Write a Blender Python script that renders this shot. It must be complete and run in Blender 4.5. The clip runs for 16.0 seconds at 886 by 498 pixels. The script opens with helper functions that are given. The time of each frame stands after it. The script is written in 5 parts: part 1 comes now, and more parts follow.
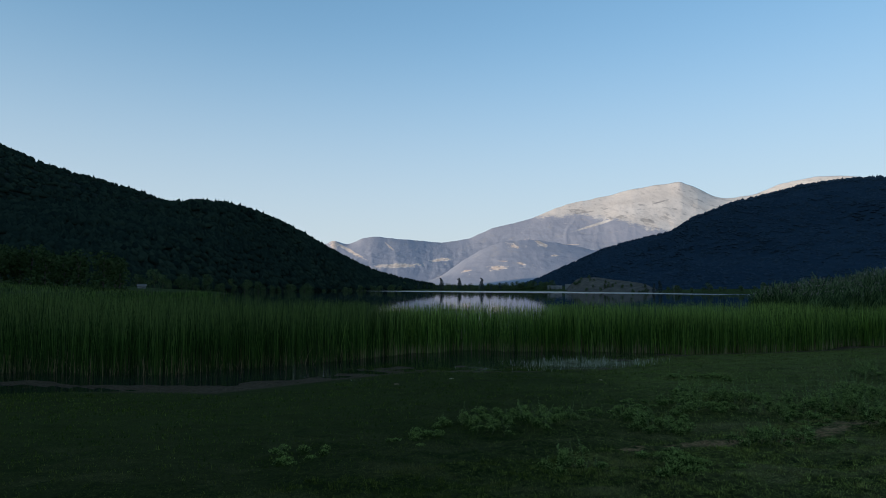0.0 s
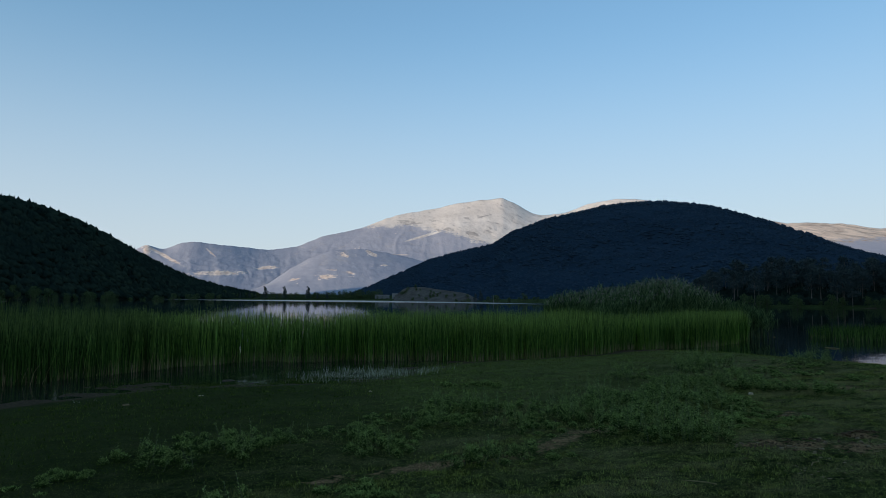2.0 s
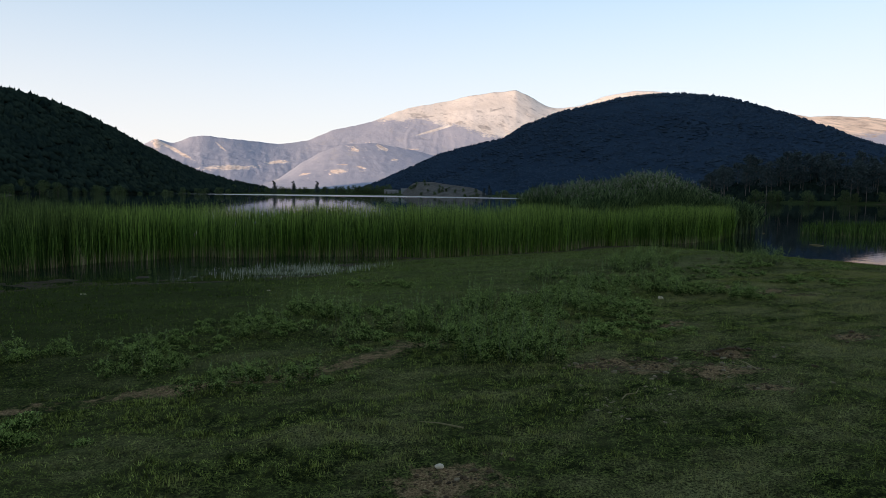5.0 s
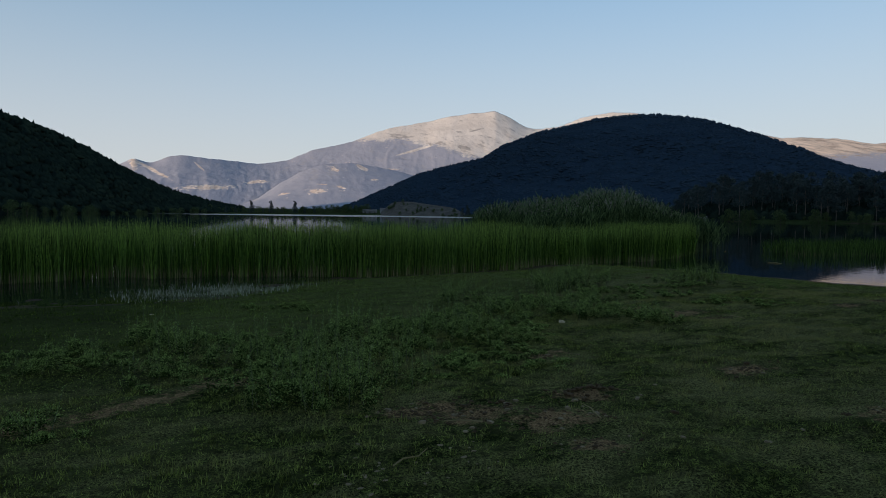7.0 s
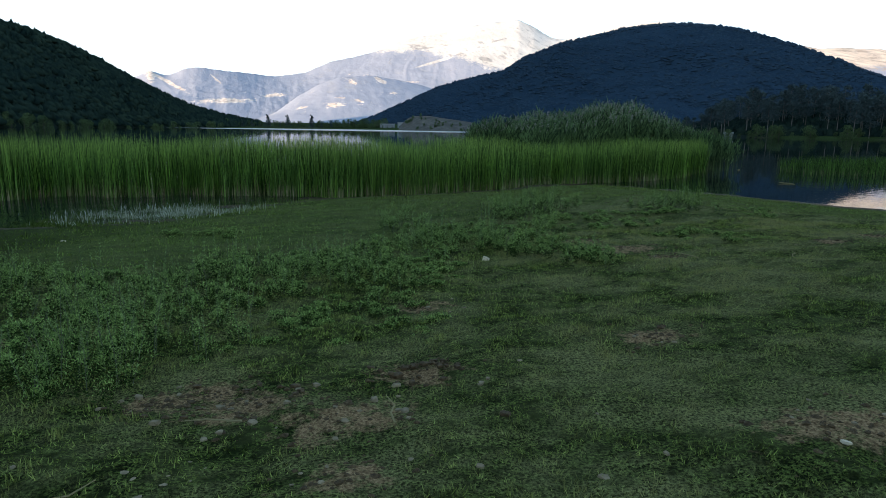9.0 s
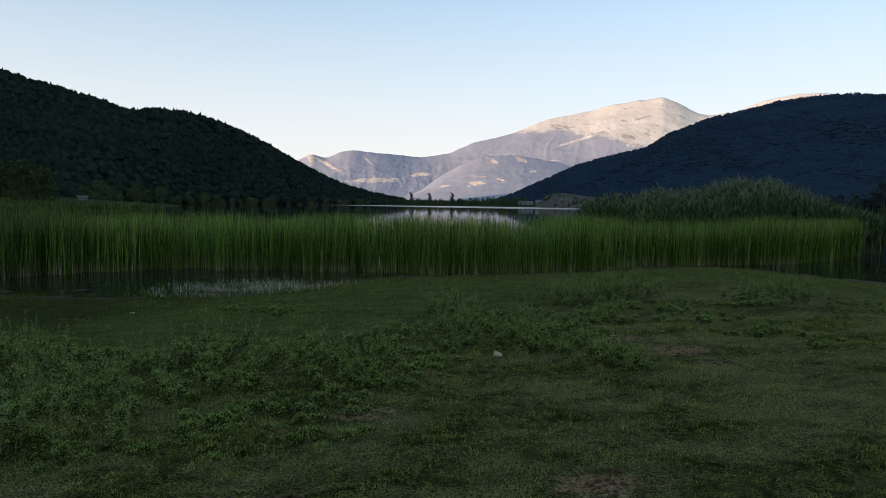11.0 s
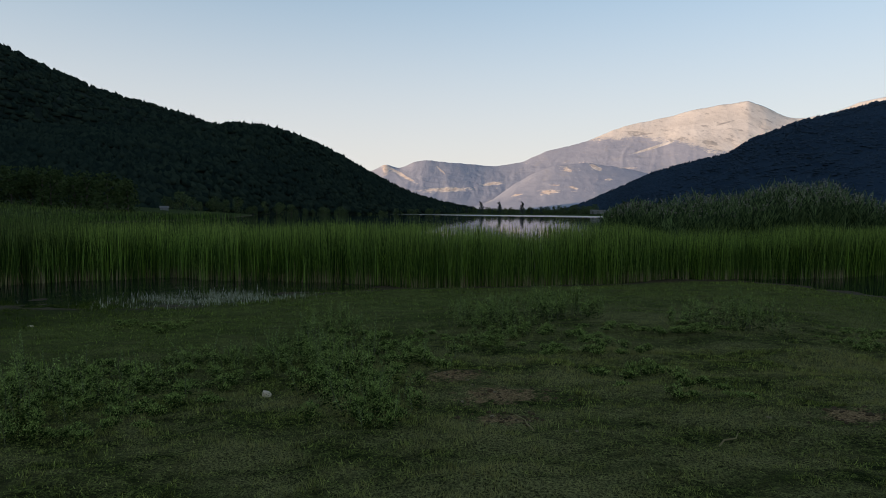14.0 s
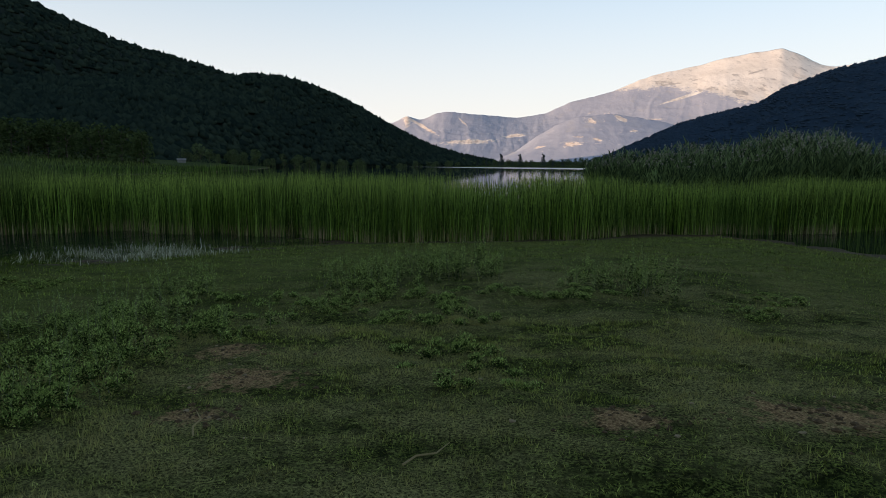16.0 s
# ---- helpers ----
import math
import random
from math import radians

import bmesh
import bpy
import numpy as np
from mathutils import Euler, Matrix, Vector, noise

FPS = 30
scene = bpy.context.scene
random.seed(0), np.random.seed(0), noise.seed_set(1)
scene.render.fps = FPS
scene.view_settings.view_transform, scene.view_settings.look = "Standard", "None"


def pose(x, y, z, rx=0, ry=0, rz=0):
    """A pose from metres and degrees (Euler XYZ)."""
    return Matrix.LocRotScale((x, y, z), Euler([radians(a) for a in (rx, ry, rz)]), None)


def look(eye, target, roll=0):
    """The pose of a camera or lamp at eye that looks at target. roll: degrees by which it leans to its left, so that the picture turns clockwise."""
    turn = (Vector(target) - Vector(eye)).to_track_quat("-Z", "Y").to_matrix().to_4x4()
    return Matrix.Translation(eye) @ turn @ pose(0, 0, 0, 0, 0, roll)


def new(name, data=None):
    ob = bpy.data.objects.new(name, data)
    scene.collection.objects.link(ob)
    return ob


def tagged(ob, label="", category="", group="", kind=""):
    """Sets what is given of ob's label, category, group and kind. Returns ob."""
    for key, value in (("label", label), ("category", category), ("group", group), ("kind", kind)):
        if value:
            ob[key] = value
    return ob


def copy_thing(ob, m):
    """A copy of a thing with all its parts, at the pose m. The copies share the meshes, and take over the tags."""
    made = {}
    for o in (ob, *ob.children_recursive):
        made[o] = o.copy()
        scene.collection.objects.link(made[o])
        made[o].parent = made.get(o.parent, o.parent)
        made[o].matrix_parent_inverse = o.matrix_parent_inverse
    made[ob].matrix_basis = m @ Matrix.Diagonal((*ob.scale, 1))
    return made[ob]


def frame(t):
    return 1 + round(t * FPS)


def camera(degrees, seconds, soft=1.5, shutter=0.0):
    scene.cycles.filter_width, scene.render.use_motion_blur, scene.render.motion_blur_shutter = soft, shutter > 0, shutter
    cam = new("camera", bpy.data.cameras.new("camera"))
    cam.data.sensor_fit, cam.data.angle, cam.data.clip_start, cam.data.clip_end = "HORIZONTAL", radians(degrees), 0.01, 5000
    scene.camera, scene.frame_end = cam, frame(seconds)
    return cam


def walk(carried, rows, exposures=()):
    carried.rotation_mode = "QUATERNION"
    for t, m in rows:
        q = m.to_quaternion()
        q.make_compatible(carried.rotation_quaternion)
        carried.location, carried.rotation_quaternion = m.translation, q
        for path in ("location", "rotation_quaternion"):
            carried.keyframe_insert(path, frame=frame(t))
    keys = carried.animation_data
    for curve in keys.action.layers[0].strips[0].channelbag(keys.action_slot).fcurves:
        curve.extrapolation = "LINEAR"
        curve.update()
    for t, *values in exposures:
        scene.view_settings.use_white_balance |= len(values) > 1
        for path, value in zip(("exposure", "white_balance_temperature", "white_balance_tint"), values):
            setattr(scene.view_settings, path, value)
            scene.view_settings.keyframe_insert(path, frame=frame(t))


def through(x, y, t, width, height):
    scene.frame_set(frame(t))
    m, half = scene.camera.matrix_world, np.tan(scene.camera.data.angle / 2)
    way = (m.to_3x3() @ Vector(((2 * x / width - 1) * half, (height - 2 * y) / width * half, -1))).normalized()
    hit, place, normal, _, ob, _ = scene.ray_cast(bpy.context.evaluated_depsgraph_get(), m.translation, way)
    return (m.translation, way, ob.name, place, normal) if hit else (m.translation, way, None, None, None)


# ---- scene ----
cam = camera(69.79, 16.0, soft=0.9)
PATH = [
    (0.0, pose(0.000, 0.000, 2.789, 93.489, -0.241, -0.000)),
    (0.5, pose(0.451, 0.509, 2.768, 93.732, -0.554, -4.125)),
    (1.0, pose(0.866, 0.883, 2.724, 94.319, -0.531, -8.380)),
    (1.5, pose(1.376, 1.174, 2.689, 94.460, -0.482, -12.114)),
    (2.0, pose(1.808, 1.394, 2.650, 94.430, -0.494, -15.270)),
    (2.5, pose(2.205, 1.516, 2.598, 90.694, -0.535, -16.945)),
    (3.0, pose(2.687, 1.655, 2.571, 88.602, -0.505, -17.136)),
    (5.3, pose(4.950, 2.562, 2.602, 84.853, -0.457, -12.709)),
    (5.5, pose(5.136, 2.669, 2.616, 87.846, -0.632, -9.538)),
    (6.0, pose(5.623, 2.802, 2.597, 91.236, -0.639, -7.705)),
    (6.5, pose(6.110, 3.022, 2.531, 91.886, -0.569, -8.675)),
    (7.0, pose(6.583, 3.217, 2.475, 86.767, -0.591, -15.940)),
    (7.5, pose(7.043, 3.502, 2.522, 82.272, -0.742, -17.693)),
    (8.0, pose(7.503, 3.768, 2.546, 81.192, -0.678, -18.126)),
    (8.5, pose(7.957, 3.935, 2.526, 80.665, -0.745, -18.185)),
    (9.0, pose(8.463, 4.254, 2.510, 79.181, -0.736, -14.125)),
    (9.2, pose(8.616, 4.348, 2.499, 79.077, -0.805, -10.935)),
    (11.3, pose(10.444, 5.001, 2.565, 86.453, -0.705, -1.651)),
    (11.5, pose(10.629, 5.081, 2.578, 86.559, -0.558, -3.884)),
    (12.0, pose(11.155, 5.348, 2.553, 86.740, -0.632, -5.010)),
    (12.5, pose(11.580, 5.601, 2.523, 86.751, -0.789, -4.183)),
    (13.0, pose(12.124, 5.909, 2.511, 86.730, -0.717, -2.192)),
    (13.5, pose(12.593, 6.192, 2.521, 86.717, -0.783, 2.975)),
    (14.0, pose(13.120, 6.457, 2.514, 86.626, -0.521, 4.892)),
    (14.5, pose(13.630, 6.752, 2.506, 86.616, -0.560, 5.727)),
    (15.0, pose(14.138, 7.071, 2.480, 86.534, -0.472, 7.000)),
    (15.5, pose(14.691, 7.442, 2.463, 84.372, -0.363, 7.150)),
    (16.0, pose(15.141, 7.780, 2.462, 82.370, -0.506, 6.880)),
]
EXPOSURES = [(0.0, 0.76, 6500, 9), (3.0, 0.72, 6550, 10), (5.3, 1.3, 7900, 22), (5.6, 1.08, 7900, 21), (6.0, 0.95, 7650, 20), (6.5, 0.8, 7400, 18), (7.0, 0.64, 7150, 16), (7.5, 1.1, 7500, 17), (8.0, 1.5, 7050, 13), (8.5, 1.8, 7000, 11), (9.2, 1.92, 7000, 10), (11.5, 1.08, 7950, 20), (13.5, 0.95, 8050, 20), (15.0, 1.0, 8150, 20), (15.5, 0.92, 8150, 20), (16.0, 1.25, 8150, 20)]
walk(cam, PATH, EXPOSURES)


# ---------- world and sun ----------
SUN_AZ, SUN_EL = 231.0, 6.5
world = bpy.data.worlds.new("evening_sky")
scene.world = world
world.use_nodes = True
wn = world.node_tree
sky = wn.nodes.new("ShaderNodeTexSky")
sky.sky_type = "NISHITA"
sky.sun_disc = False
sky.sun_elevation, sky.sun_rotation = radians(SUN_EL), radians(SUN_AZ)
sky.altitude, sky.air_density, sky.dust_density, sky.ozone_density = 900, 1.0, 0.8, 2.1
# blue air and pale evening haze that thicken evenly towards the horizon all round
up = wn.nodes.new("ShaderNodeSeparateXYZ")
wn.links.new(wn.nodes.new("ShaderNodeTexCoord").outputs["Generated"], up.inputs[0])
air = sky.outputs[0]
for top, most, colour in ((0.95, 0.66, (0.90, 1.97, 3.05, 1)), (0.44, 0.84, (2.58, 2.79, 2.98, 1))):
    thick = wn.nodes.new("ShaderNodeMapRange")
    thick.interpolation_type = "SMOOTHSTEP"
    wn.links.new(up.outputs[2], thick.inputs["Value"])
    for socket, value in zip(("From Min", "From Max", "To Min", "To Max"), (-0.05, top, most, 0.0)):
        thick.inputs[socket].default_value = value
    haze = wn.nodes.new("ShaderNodeMix")
    haze.data_type = "RGBA"
    haze.inputs[7].default_value = colour
    wn.links.new(thick.outputs[0], haze.inputs[0])
    wn.links.new(air, haze.inputs[6])
    air = haze.outputs[2]
wn.links.new(air, wn.nodes["Background"].inputs[0])
wn.nodes["Background"].inputs[1].default_value = 0.15

sun_data = bpy.data.lights.new("sun", "SUN")
sun_data.energy, sun_data.angle, sun_data.color = 2.75, radians(0.5), (1.0, 0.80, 0.63)
sun = new("sun", sun_data)
sa, se = radians(SUN_AZ), radians(SUN_EL)
sun.matrix_world = look((math.sin(sa) * math.cos(se) * 100, math.cos(sa) * math.cos(se) * 100, math.sin(se) * 100), (0, 0, 0))

rng = np.random.default_rng(7)


# ---------- numeric helpers ----------
def lattice(ix, iy, seed):
    h = (ix.astype(np.int64) * 374761393 + iy.astype(np.int64) * 668265263 + seed * 1442695041) & 0x7FFFFFFF
    h = ((h ^ (h >> 13)) * 1274126177) & 0x7FFFFFFF
    return ((h ^ (h >> 16)) & 0xFFFF) / 65535.0


def vnoise(x, y, seed=0):
    """Smooth value noise, 0 to 1, cell size 1."""
    x, y = np.asarray(x, float), np.asarray(y, float)
    ix, iy = np.floor(x), np.floor(y)
    fx, fy = x - ix, y - iy
    fx, fy = fx * fx * (3 - 2 * fx), fy * fy * (3 - 2 * fy)
    a, b = lattice(ix, iy, seed), lattice(ix + 1, iy, seed)
    c, d = lattice(ix, iy + 1, seed), lattice(ix + 1, iy + 1, seed)
    return (a * (1 - fx) + b * fx) * (1 - fy) + (c * (1 - fx) + d * fx) * fy


def fbm(x, y, octaves=4, seed=0, ridged=False):
    total, amp, out = 0.0, 1.0, 0.0
    for o in range(octaves):
        n = vnoise(x * 2 ** o + 17.3 * o, y * 2 ** o - 9.1 * o, seed + o)
        if ridged:
            n = 1 - np.abs(2 * n - 1)
        out, total, amp = out + amp * n, total + amp, amp * (0.62 if ridged else 0.5)
    return out / total


def smooth(e0, e1, v):
    k = np.clip((v - e0) / (e1 - e0), 0, 1)
    return k * k * (3 - 2 * k)


def curve_at(points, a, round_by=0.5):
    """Interpolates (position, value) pairs with rounded corners."""
    xs, ys = np.array(points, float).T
    return sum(np.interp(a + o * round_by, xs, ys) for o in (-1.0, -0.4, 0.0, 0.4, 1.0)) / 5


def mesh_of(name, verts, faces, mat=None, parent=None, soft=False, label=""):
    """One mesh object from arrays; all faces have the same number of corners."""
    verts, faces = np.asarray(verts, np.float32), np.asarray(faces, np.int32)
    me = bpy.data.meshes.new(name)
    me.vertices.add(len(verts))
    me.vertices.foreach_set("co", verts.ravel())
    me.loops.add(faces.size)
    me.loops.foreach_set("vertex_index", faces.ravel())
    me.polygons.add(len(faces))
    me.polygons.foreach_set("loop_start", np.arange(0, faces.size, faces.shape[1], dtype=np.int32))
    me.polygons.foreach_set("use_smooth", np.full(len(faces), soft, dtype=bool))
    me.update(calc_edges=True)
    if mat:
        me.materials.append(mat)
    ob = new(name, me)
    if parent:
        ob.parent = parent
    if label:
        tagged(ob, label)
    return ob


def part(name, bm, mat, parent=None, label="", soft=False):
    me = bpy.data.meshes.new(name)
    bm.to_mesh(me)
    bm.free()
    me.materials.append(mat)
    for poly in me.polygons:
        poly.use_smooth = soft
    ob = new(name, me)
    if parent:
        ob.parent = parent
    if label:
        tagged(ob, label)
    return ob


def grid_faces(nu, nv):
    i = np.arange(nu - 1)[:, None] * nv + np.arange(nv - 1)[None, :]
    return np.stack([i, i + 1, i + nv + 1, i + nv], -1).reshape(-1, 4)


def blades(base, height, width, lean, seed=1, levels=3, taper=0.75):
    """Tapered, bending blades: base (n,3), height, width, lean (n) metres of drift at the tip."""
    r = np.random.default_rng(seed)
    n = len(base)
    turn, side = r.uniform(0, 2 * np.pi, n), r.uniform(0, 2 * np.pi, n)
    d = np.stack([np.cos(turn), np.sin(turn), 0 * turn], 1)
    w = np.stack([np.cos(side), np.sin(side), 0 * side], 1)
    rows = []
    for k in range(levels):
        s = k / levels
        c = base + d * (lean * s ** 1.8)[:, None] + np.array([0, 0, 1.0]) * (height * s)[:, None]
        half = w * (width * 0.5 * (1 - (1 - taper) * s))[:, None]
        rows += [c - half, c + half]
    rows.append(base + d * lean[:, None] + np.array([0, 0, 1.0]) * height[:, None])
    per = 2 * levels + 1
    verts = np.stack(rows, 1).reshape(-1, 3)
    tri = []
    for k in range(levels - 1):
        tri += [(2 * k, 2 * k + 1, 2 * k + 3), (2 * k, 2 * k + 3, 2 * k + 2)]
    tri.append((2 * levels - 2, 2 * levels - 1, 2 * levels))
    faces = (np.array(tri)[None] + (np.arange(n) * per)[:, None, None]).reshape(-1, 3)
    return verts, faces


def leaf_quads(centres, size, seed=2, droop=0.0, long=1.6):
    """Leaf-like kites of two triangles turned at random."""
    r = np.random.default_rng(seed)
    n = len(centres)
    a = r.normal(size=(n, 3))
    a[:, 2] = a[:, 2] * 0.6 - droop
    a /= np.linalg.norm(a, axis=1)[:, None]
    b = np.cross(a, r.normal(size=(n, 3)))
    b /= np.linalg.norm(b, axis=1)[:, None] + 1e-9
    s = (np.asarray(size) * np.ones(n))[:, None]
    verts = np.stack([centres - a * s * long / 2, centres - b * s * 0.5, centres + a * s * long / 2, centres + b * s * 0.5], 1).reshape(-1, 3)
    k = (np.arange(n) * 4)[:, None]
    faces = np.concatenate([k + np.array([[0, 1, 2]]), k + np.array([[0, 2, 3]])], 0)
    return verts, faces


def tube(points, radii, sides=6):
    """A tapered tube along points."""
    points, radii = np.array(points, float), np.array(radii, float)
    ang = np.arange(sides) * 2 * np.pi / sides
    tang = np.gradient(points, axis=0)
    tang /= np.linalg.norm(tang, axis=1)[:, None] + 1e-9
    ref = np.where(np.abs(tang[:, 2:3]) > 0.9, np.array([[1.0, 0, 0]]), np.array([[0, 0, 1.0]]))
    u = np.cross(tang, ref)
    u /= np.linalg.norm(u, axis=1)[:, None] + 1e-9
    v = np.cross(tang, u)
    ring = points[:, None] + radii[:, None, None] * (u[:, None] * np.cos(ang)[None, :, None] + v[:, None] * np.sin(ang)[None, :, None])
    n = len(points)
    i = np.arange(n - 1)[:, None] * sides
    j = np.arange(sides)[None]
    faces = np.stack([i + j, i + (j + 1) % sides, i + sides + (j + 1) % sides, i + sides + j], -1).reshape(-1, 4)
    tri = np.concatenate([faces[:, [0, 1, 2]], faces[:, [0, 2, 3]]])
    return ring.reshape(-1, 3), tri


def merge(pieces):
    verts, faces, k = [], [], 0
    for v, f in pieces:
        verts.append(v)
        faces.append(np.asarray(f) + k)
        k += len(v)
    return np.concatenate(verts), np.concatenate(faces)


# ---------- materials ----------
class Nodes:
    """A short way to write a node material."""

    def __init__(self, name):
        self.mat = bpy.data.materials.new(name)
        self.mat.use_nodes = True
        self.tree = self.mat.node_tree
        self.bsdf = self.tree.nodes["Principled BSDF"]

    def add(self, kind, **sockets):
        node = self.tree.nodes.new(kind)
        for key, value in sockets.items():
            self.put(node.inputs[key.replace("_", " ")], value)
        return node

    def put(self, socket, value):
        if isinstance(value, bpy.types.NodeSocket):
            self.tree.links.new(value, socket)
        else:
            socket.default_value = value

    def place(self):
        return self.add("ShaderNodeNewGeometry").outputs["Position"]

    def noise(self, scale, detail=4.0, rough=0.6, vector=None, stretch=None):
        vec = vector or self.place()
        if stretch:
            m = self.add("ShaderNodeVectorMath")
            m.operation = "MULTIPLY"
            self.put(m.inputs[0], vec)
            self.put(m.inputs[1], stretch)
            vec = m.outputs[0]
        return self.add("ShaderNodeTexNoise", Vector=vec, Scale=scale, Detail=detail, Roughness=rough).outputs["Fac"]

    def ramp(self, fac, lo, hi):
        n = self.add("ShaderNodeMapRange", Value=fac)
        n.inputs["From Min"].default_value, n.inputs["From Max"].default_value = lo, hi
        return n.outputs[0]

    def mix(self, fac, a, b):
        n = self.tree.nodes.new("ShaderNodeMix")
        n.data_type = "RGBA"
        self.put(n.inputs[0], fac)
        self.put(n.inputs[6], (*a, 1) if isinstance(a, tuple) else a)
        self.put(n.inputs[7], (*b, 1) if isinstance(b, tuple) else b)
        return n.outputs[2]

    def math(self, op, a, b=0.0):
        n = self.tree.nodes.new("ShaderNodeMath")
        n.operation = op
        self.put(n.inputs[0], a)
        self.put(n.inputs[1], b)
        return n.outputs[0]

    def height(self):
        s = self.add("ShaderNodeSeparateXYZ", Vector=self.place())
        return s.outputs[2]

    def attribute(self, name):
        n = self.tree.nodes.new("ShaderNodeAttribute")
        n.attribute_name = name
        return n.outputs["Fac"]

    def island(self):
        return self.add("ShaderNodeNewGeometry").outputs["Random Per Island"]

    def bump(self, fac, strength, distance):
        n = self.add("ShaderNodeBump", Height=fac, Strength=strength, Distance=distance)
        self.put(self.bsdf.inputs["Normal"], n.outputs[0])

    def done(self, colour, rough=0.8, spec=0.3):
        self.put(self.bsdf.inputs["Base Color"], (*colour, 1) if isinstance(colour, tuple) else colour)
        self.put(self.bsdf.inputs["Roughness"], rough)
        self.bsdf.inputs["Specular IOR Level"].default_value = spec
        return self.mat


def leafy(n, colour, through=0.4):
    """Lets part of the light pass through thin leaves and blades."""
    glow = n.add("ShaderNodeBsdfTranslucent", Color=colour)
    mix = n.add("ShaderNodeMixShader", Fac=through)
    out = n.tree.nodes["Material Output"]
    n.tree.links.new(n.bsdf.outputs[0], mix.inputs[1])
    n.tree.links.new(glow.outputs[0], mix.inputs[2])
    n.tree.links.new(mix.outputs[0], out.inputs["Surface"])


def plain(name, a, b, scale, rough=0.8, bump=0.3, size=0.02, spec=0.3):
    n = Nodes(name)
    f = n.noise(scale, 6)
    g = n.noise(scale * 0.13, 3)
    c = n.mix(n.ramp(f, 0.3, 0.7), a, b)
    c = n.mix(n.math("MULTIPLY", n.ramp(g, 0.4, 0.75), 0.5), c, tuple(0.65 * k for k in a))
    n.bump(f, bump, size)
    return n.done(c, rough, spec)


def foliage(name, a, b, c, rough=0.8, spec=0.0, scale=0.05, tuft_shade=0.0, thin=0.2, skew=1.0, brown=None):
    """Leaf colours that change from island to island and over large patches."""
    n = Nodes(name)
    col = n.mix(n.math("POWER", n.island(), skew), a, b)
    col = n.mix(n.math("MULTIPLY", n.ramp(n.noise(scale, 3), 0.42, 0.7), 0.7), col, c)
    # shade between tufts, put into the colour as dark noise patches
    if tuft_shade:
        col = n.mix(n.math("MULTIPLY", n.ramp(n.noise(tuft_shade, 4, 0.6), 0.46, 0.60), 0.85), col, tuple(0.22 * k for k in a))
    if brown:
        # stretched dark patches painted for the shadows of tussocks
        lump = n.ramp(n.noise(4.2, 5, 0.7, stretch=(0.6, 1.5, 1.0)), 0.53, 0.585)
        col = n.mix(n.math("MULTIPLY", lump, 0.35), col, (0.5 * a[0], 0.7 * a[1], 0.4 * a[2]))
        col = n.mix(thin_turf(n), col, brown)
        # weaker light on the left side is put into the colour
        col = n.mix(n.math("MULTIPLY", left_dim(n), 0.6), col, (0.4 * a[0], 0.55 * a[1], 0.35 * a[2]))
    if thin:
        leafy(n, col, thin)
    return n.done(col, rough, spec)


def thin_turf(n):
    """Grazed, browner turf in patches, more of it on the drier side of the meadow."""
    s = n.add("ShaderNodeSeparateXYZ", Vector=n.place())
    drier = n.math("MULTIPLY", n.ramp(s.outputs[0], 3.0, 13.0), 0.09)
    return n.math("MULTIPLY", n.ramp(n.math("ADD", drier, n.noise(1.15, 6, 0.7, stretch=(0.7, 1.2, 1.0))), 0.50, 0.68), 0.75)


def left_dim(n):
    """The left corner of the meadow beside the flooded margin, dimmed in colour for weaker light."""
    s = n.add("ShaderNodeSeparateXYZ", Vector=n.place())
    line = n.math("ADD", s.outputs[0], n.math("MULTIPLY", n.math("SUBTRACT", n.noise(0.45, 4), 0.5), 7.0))
    line = n.math("SUBTRACT", line, n.math("MULTIPLY", n.math("SUBTRACT", s.outputs[1], 6.0), 0.25))
    return n.ramp(line, 3.6, -0.6)


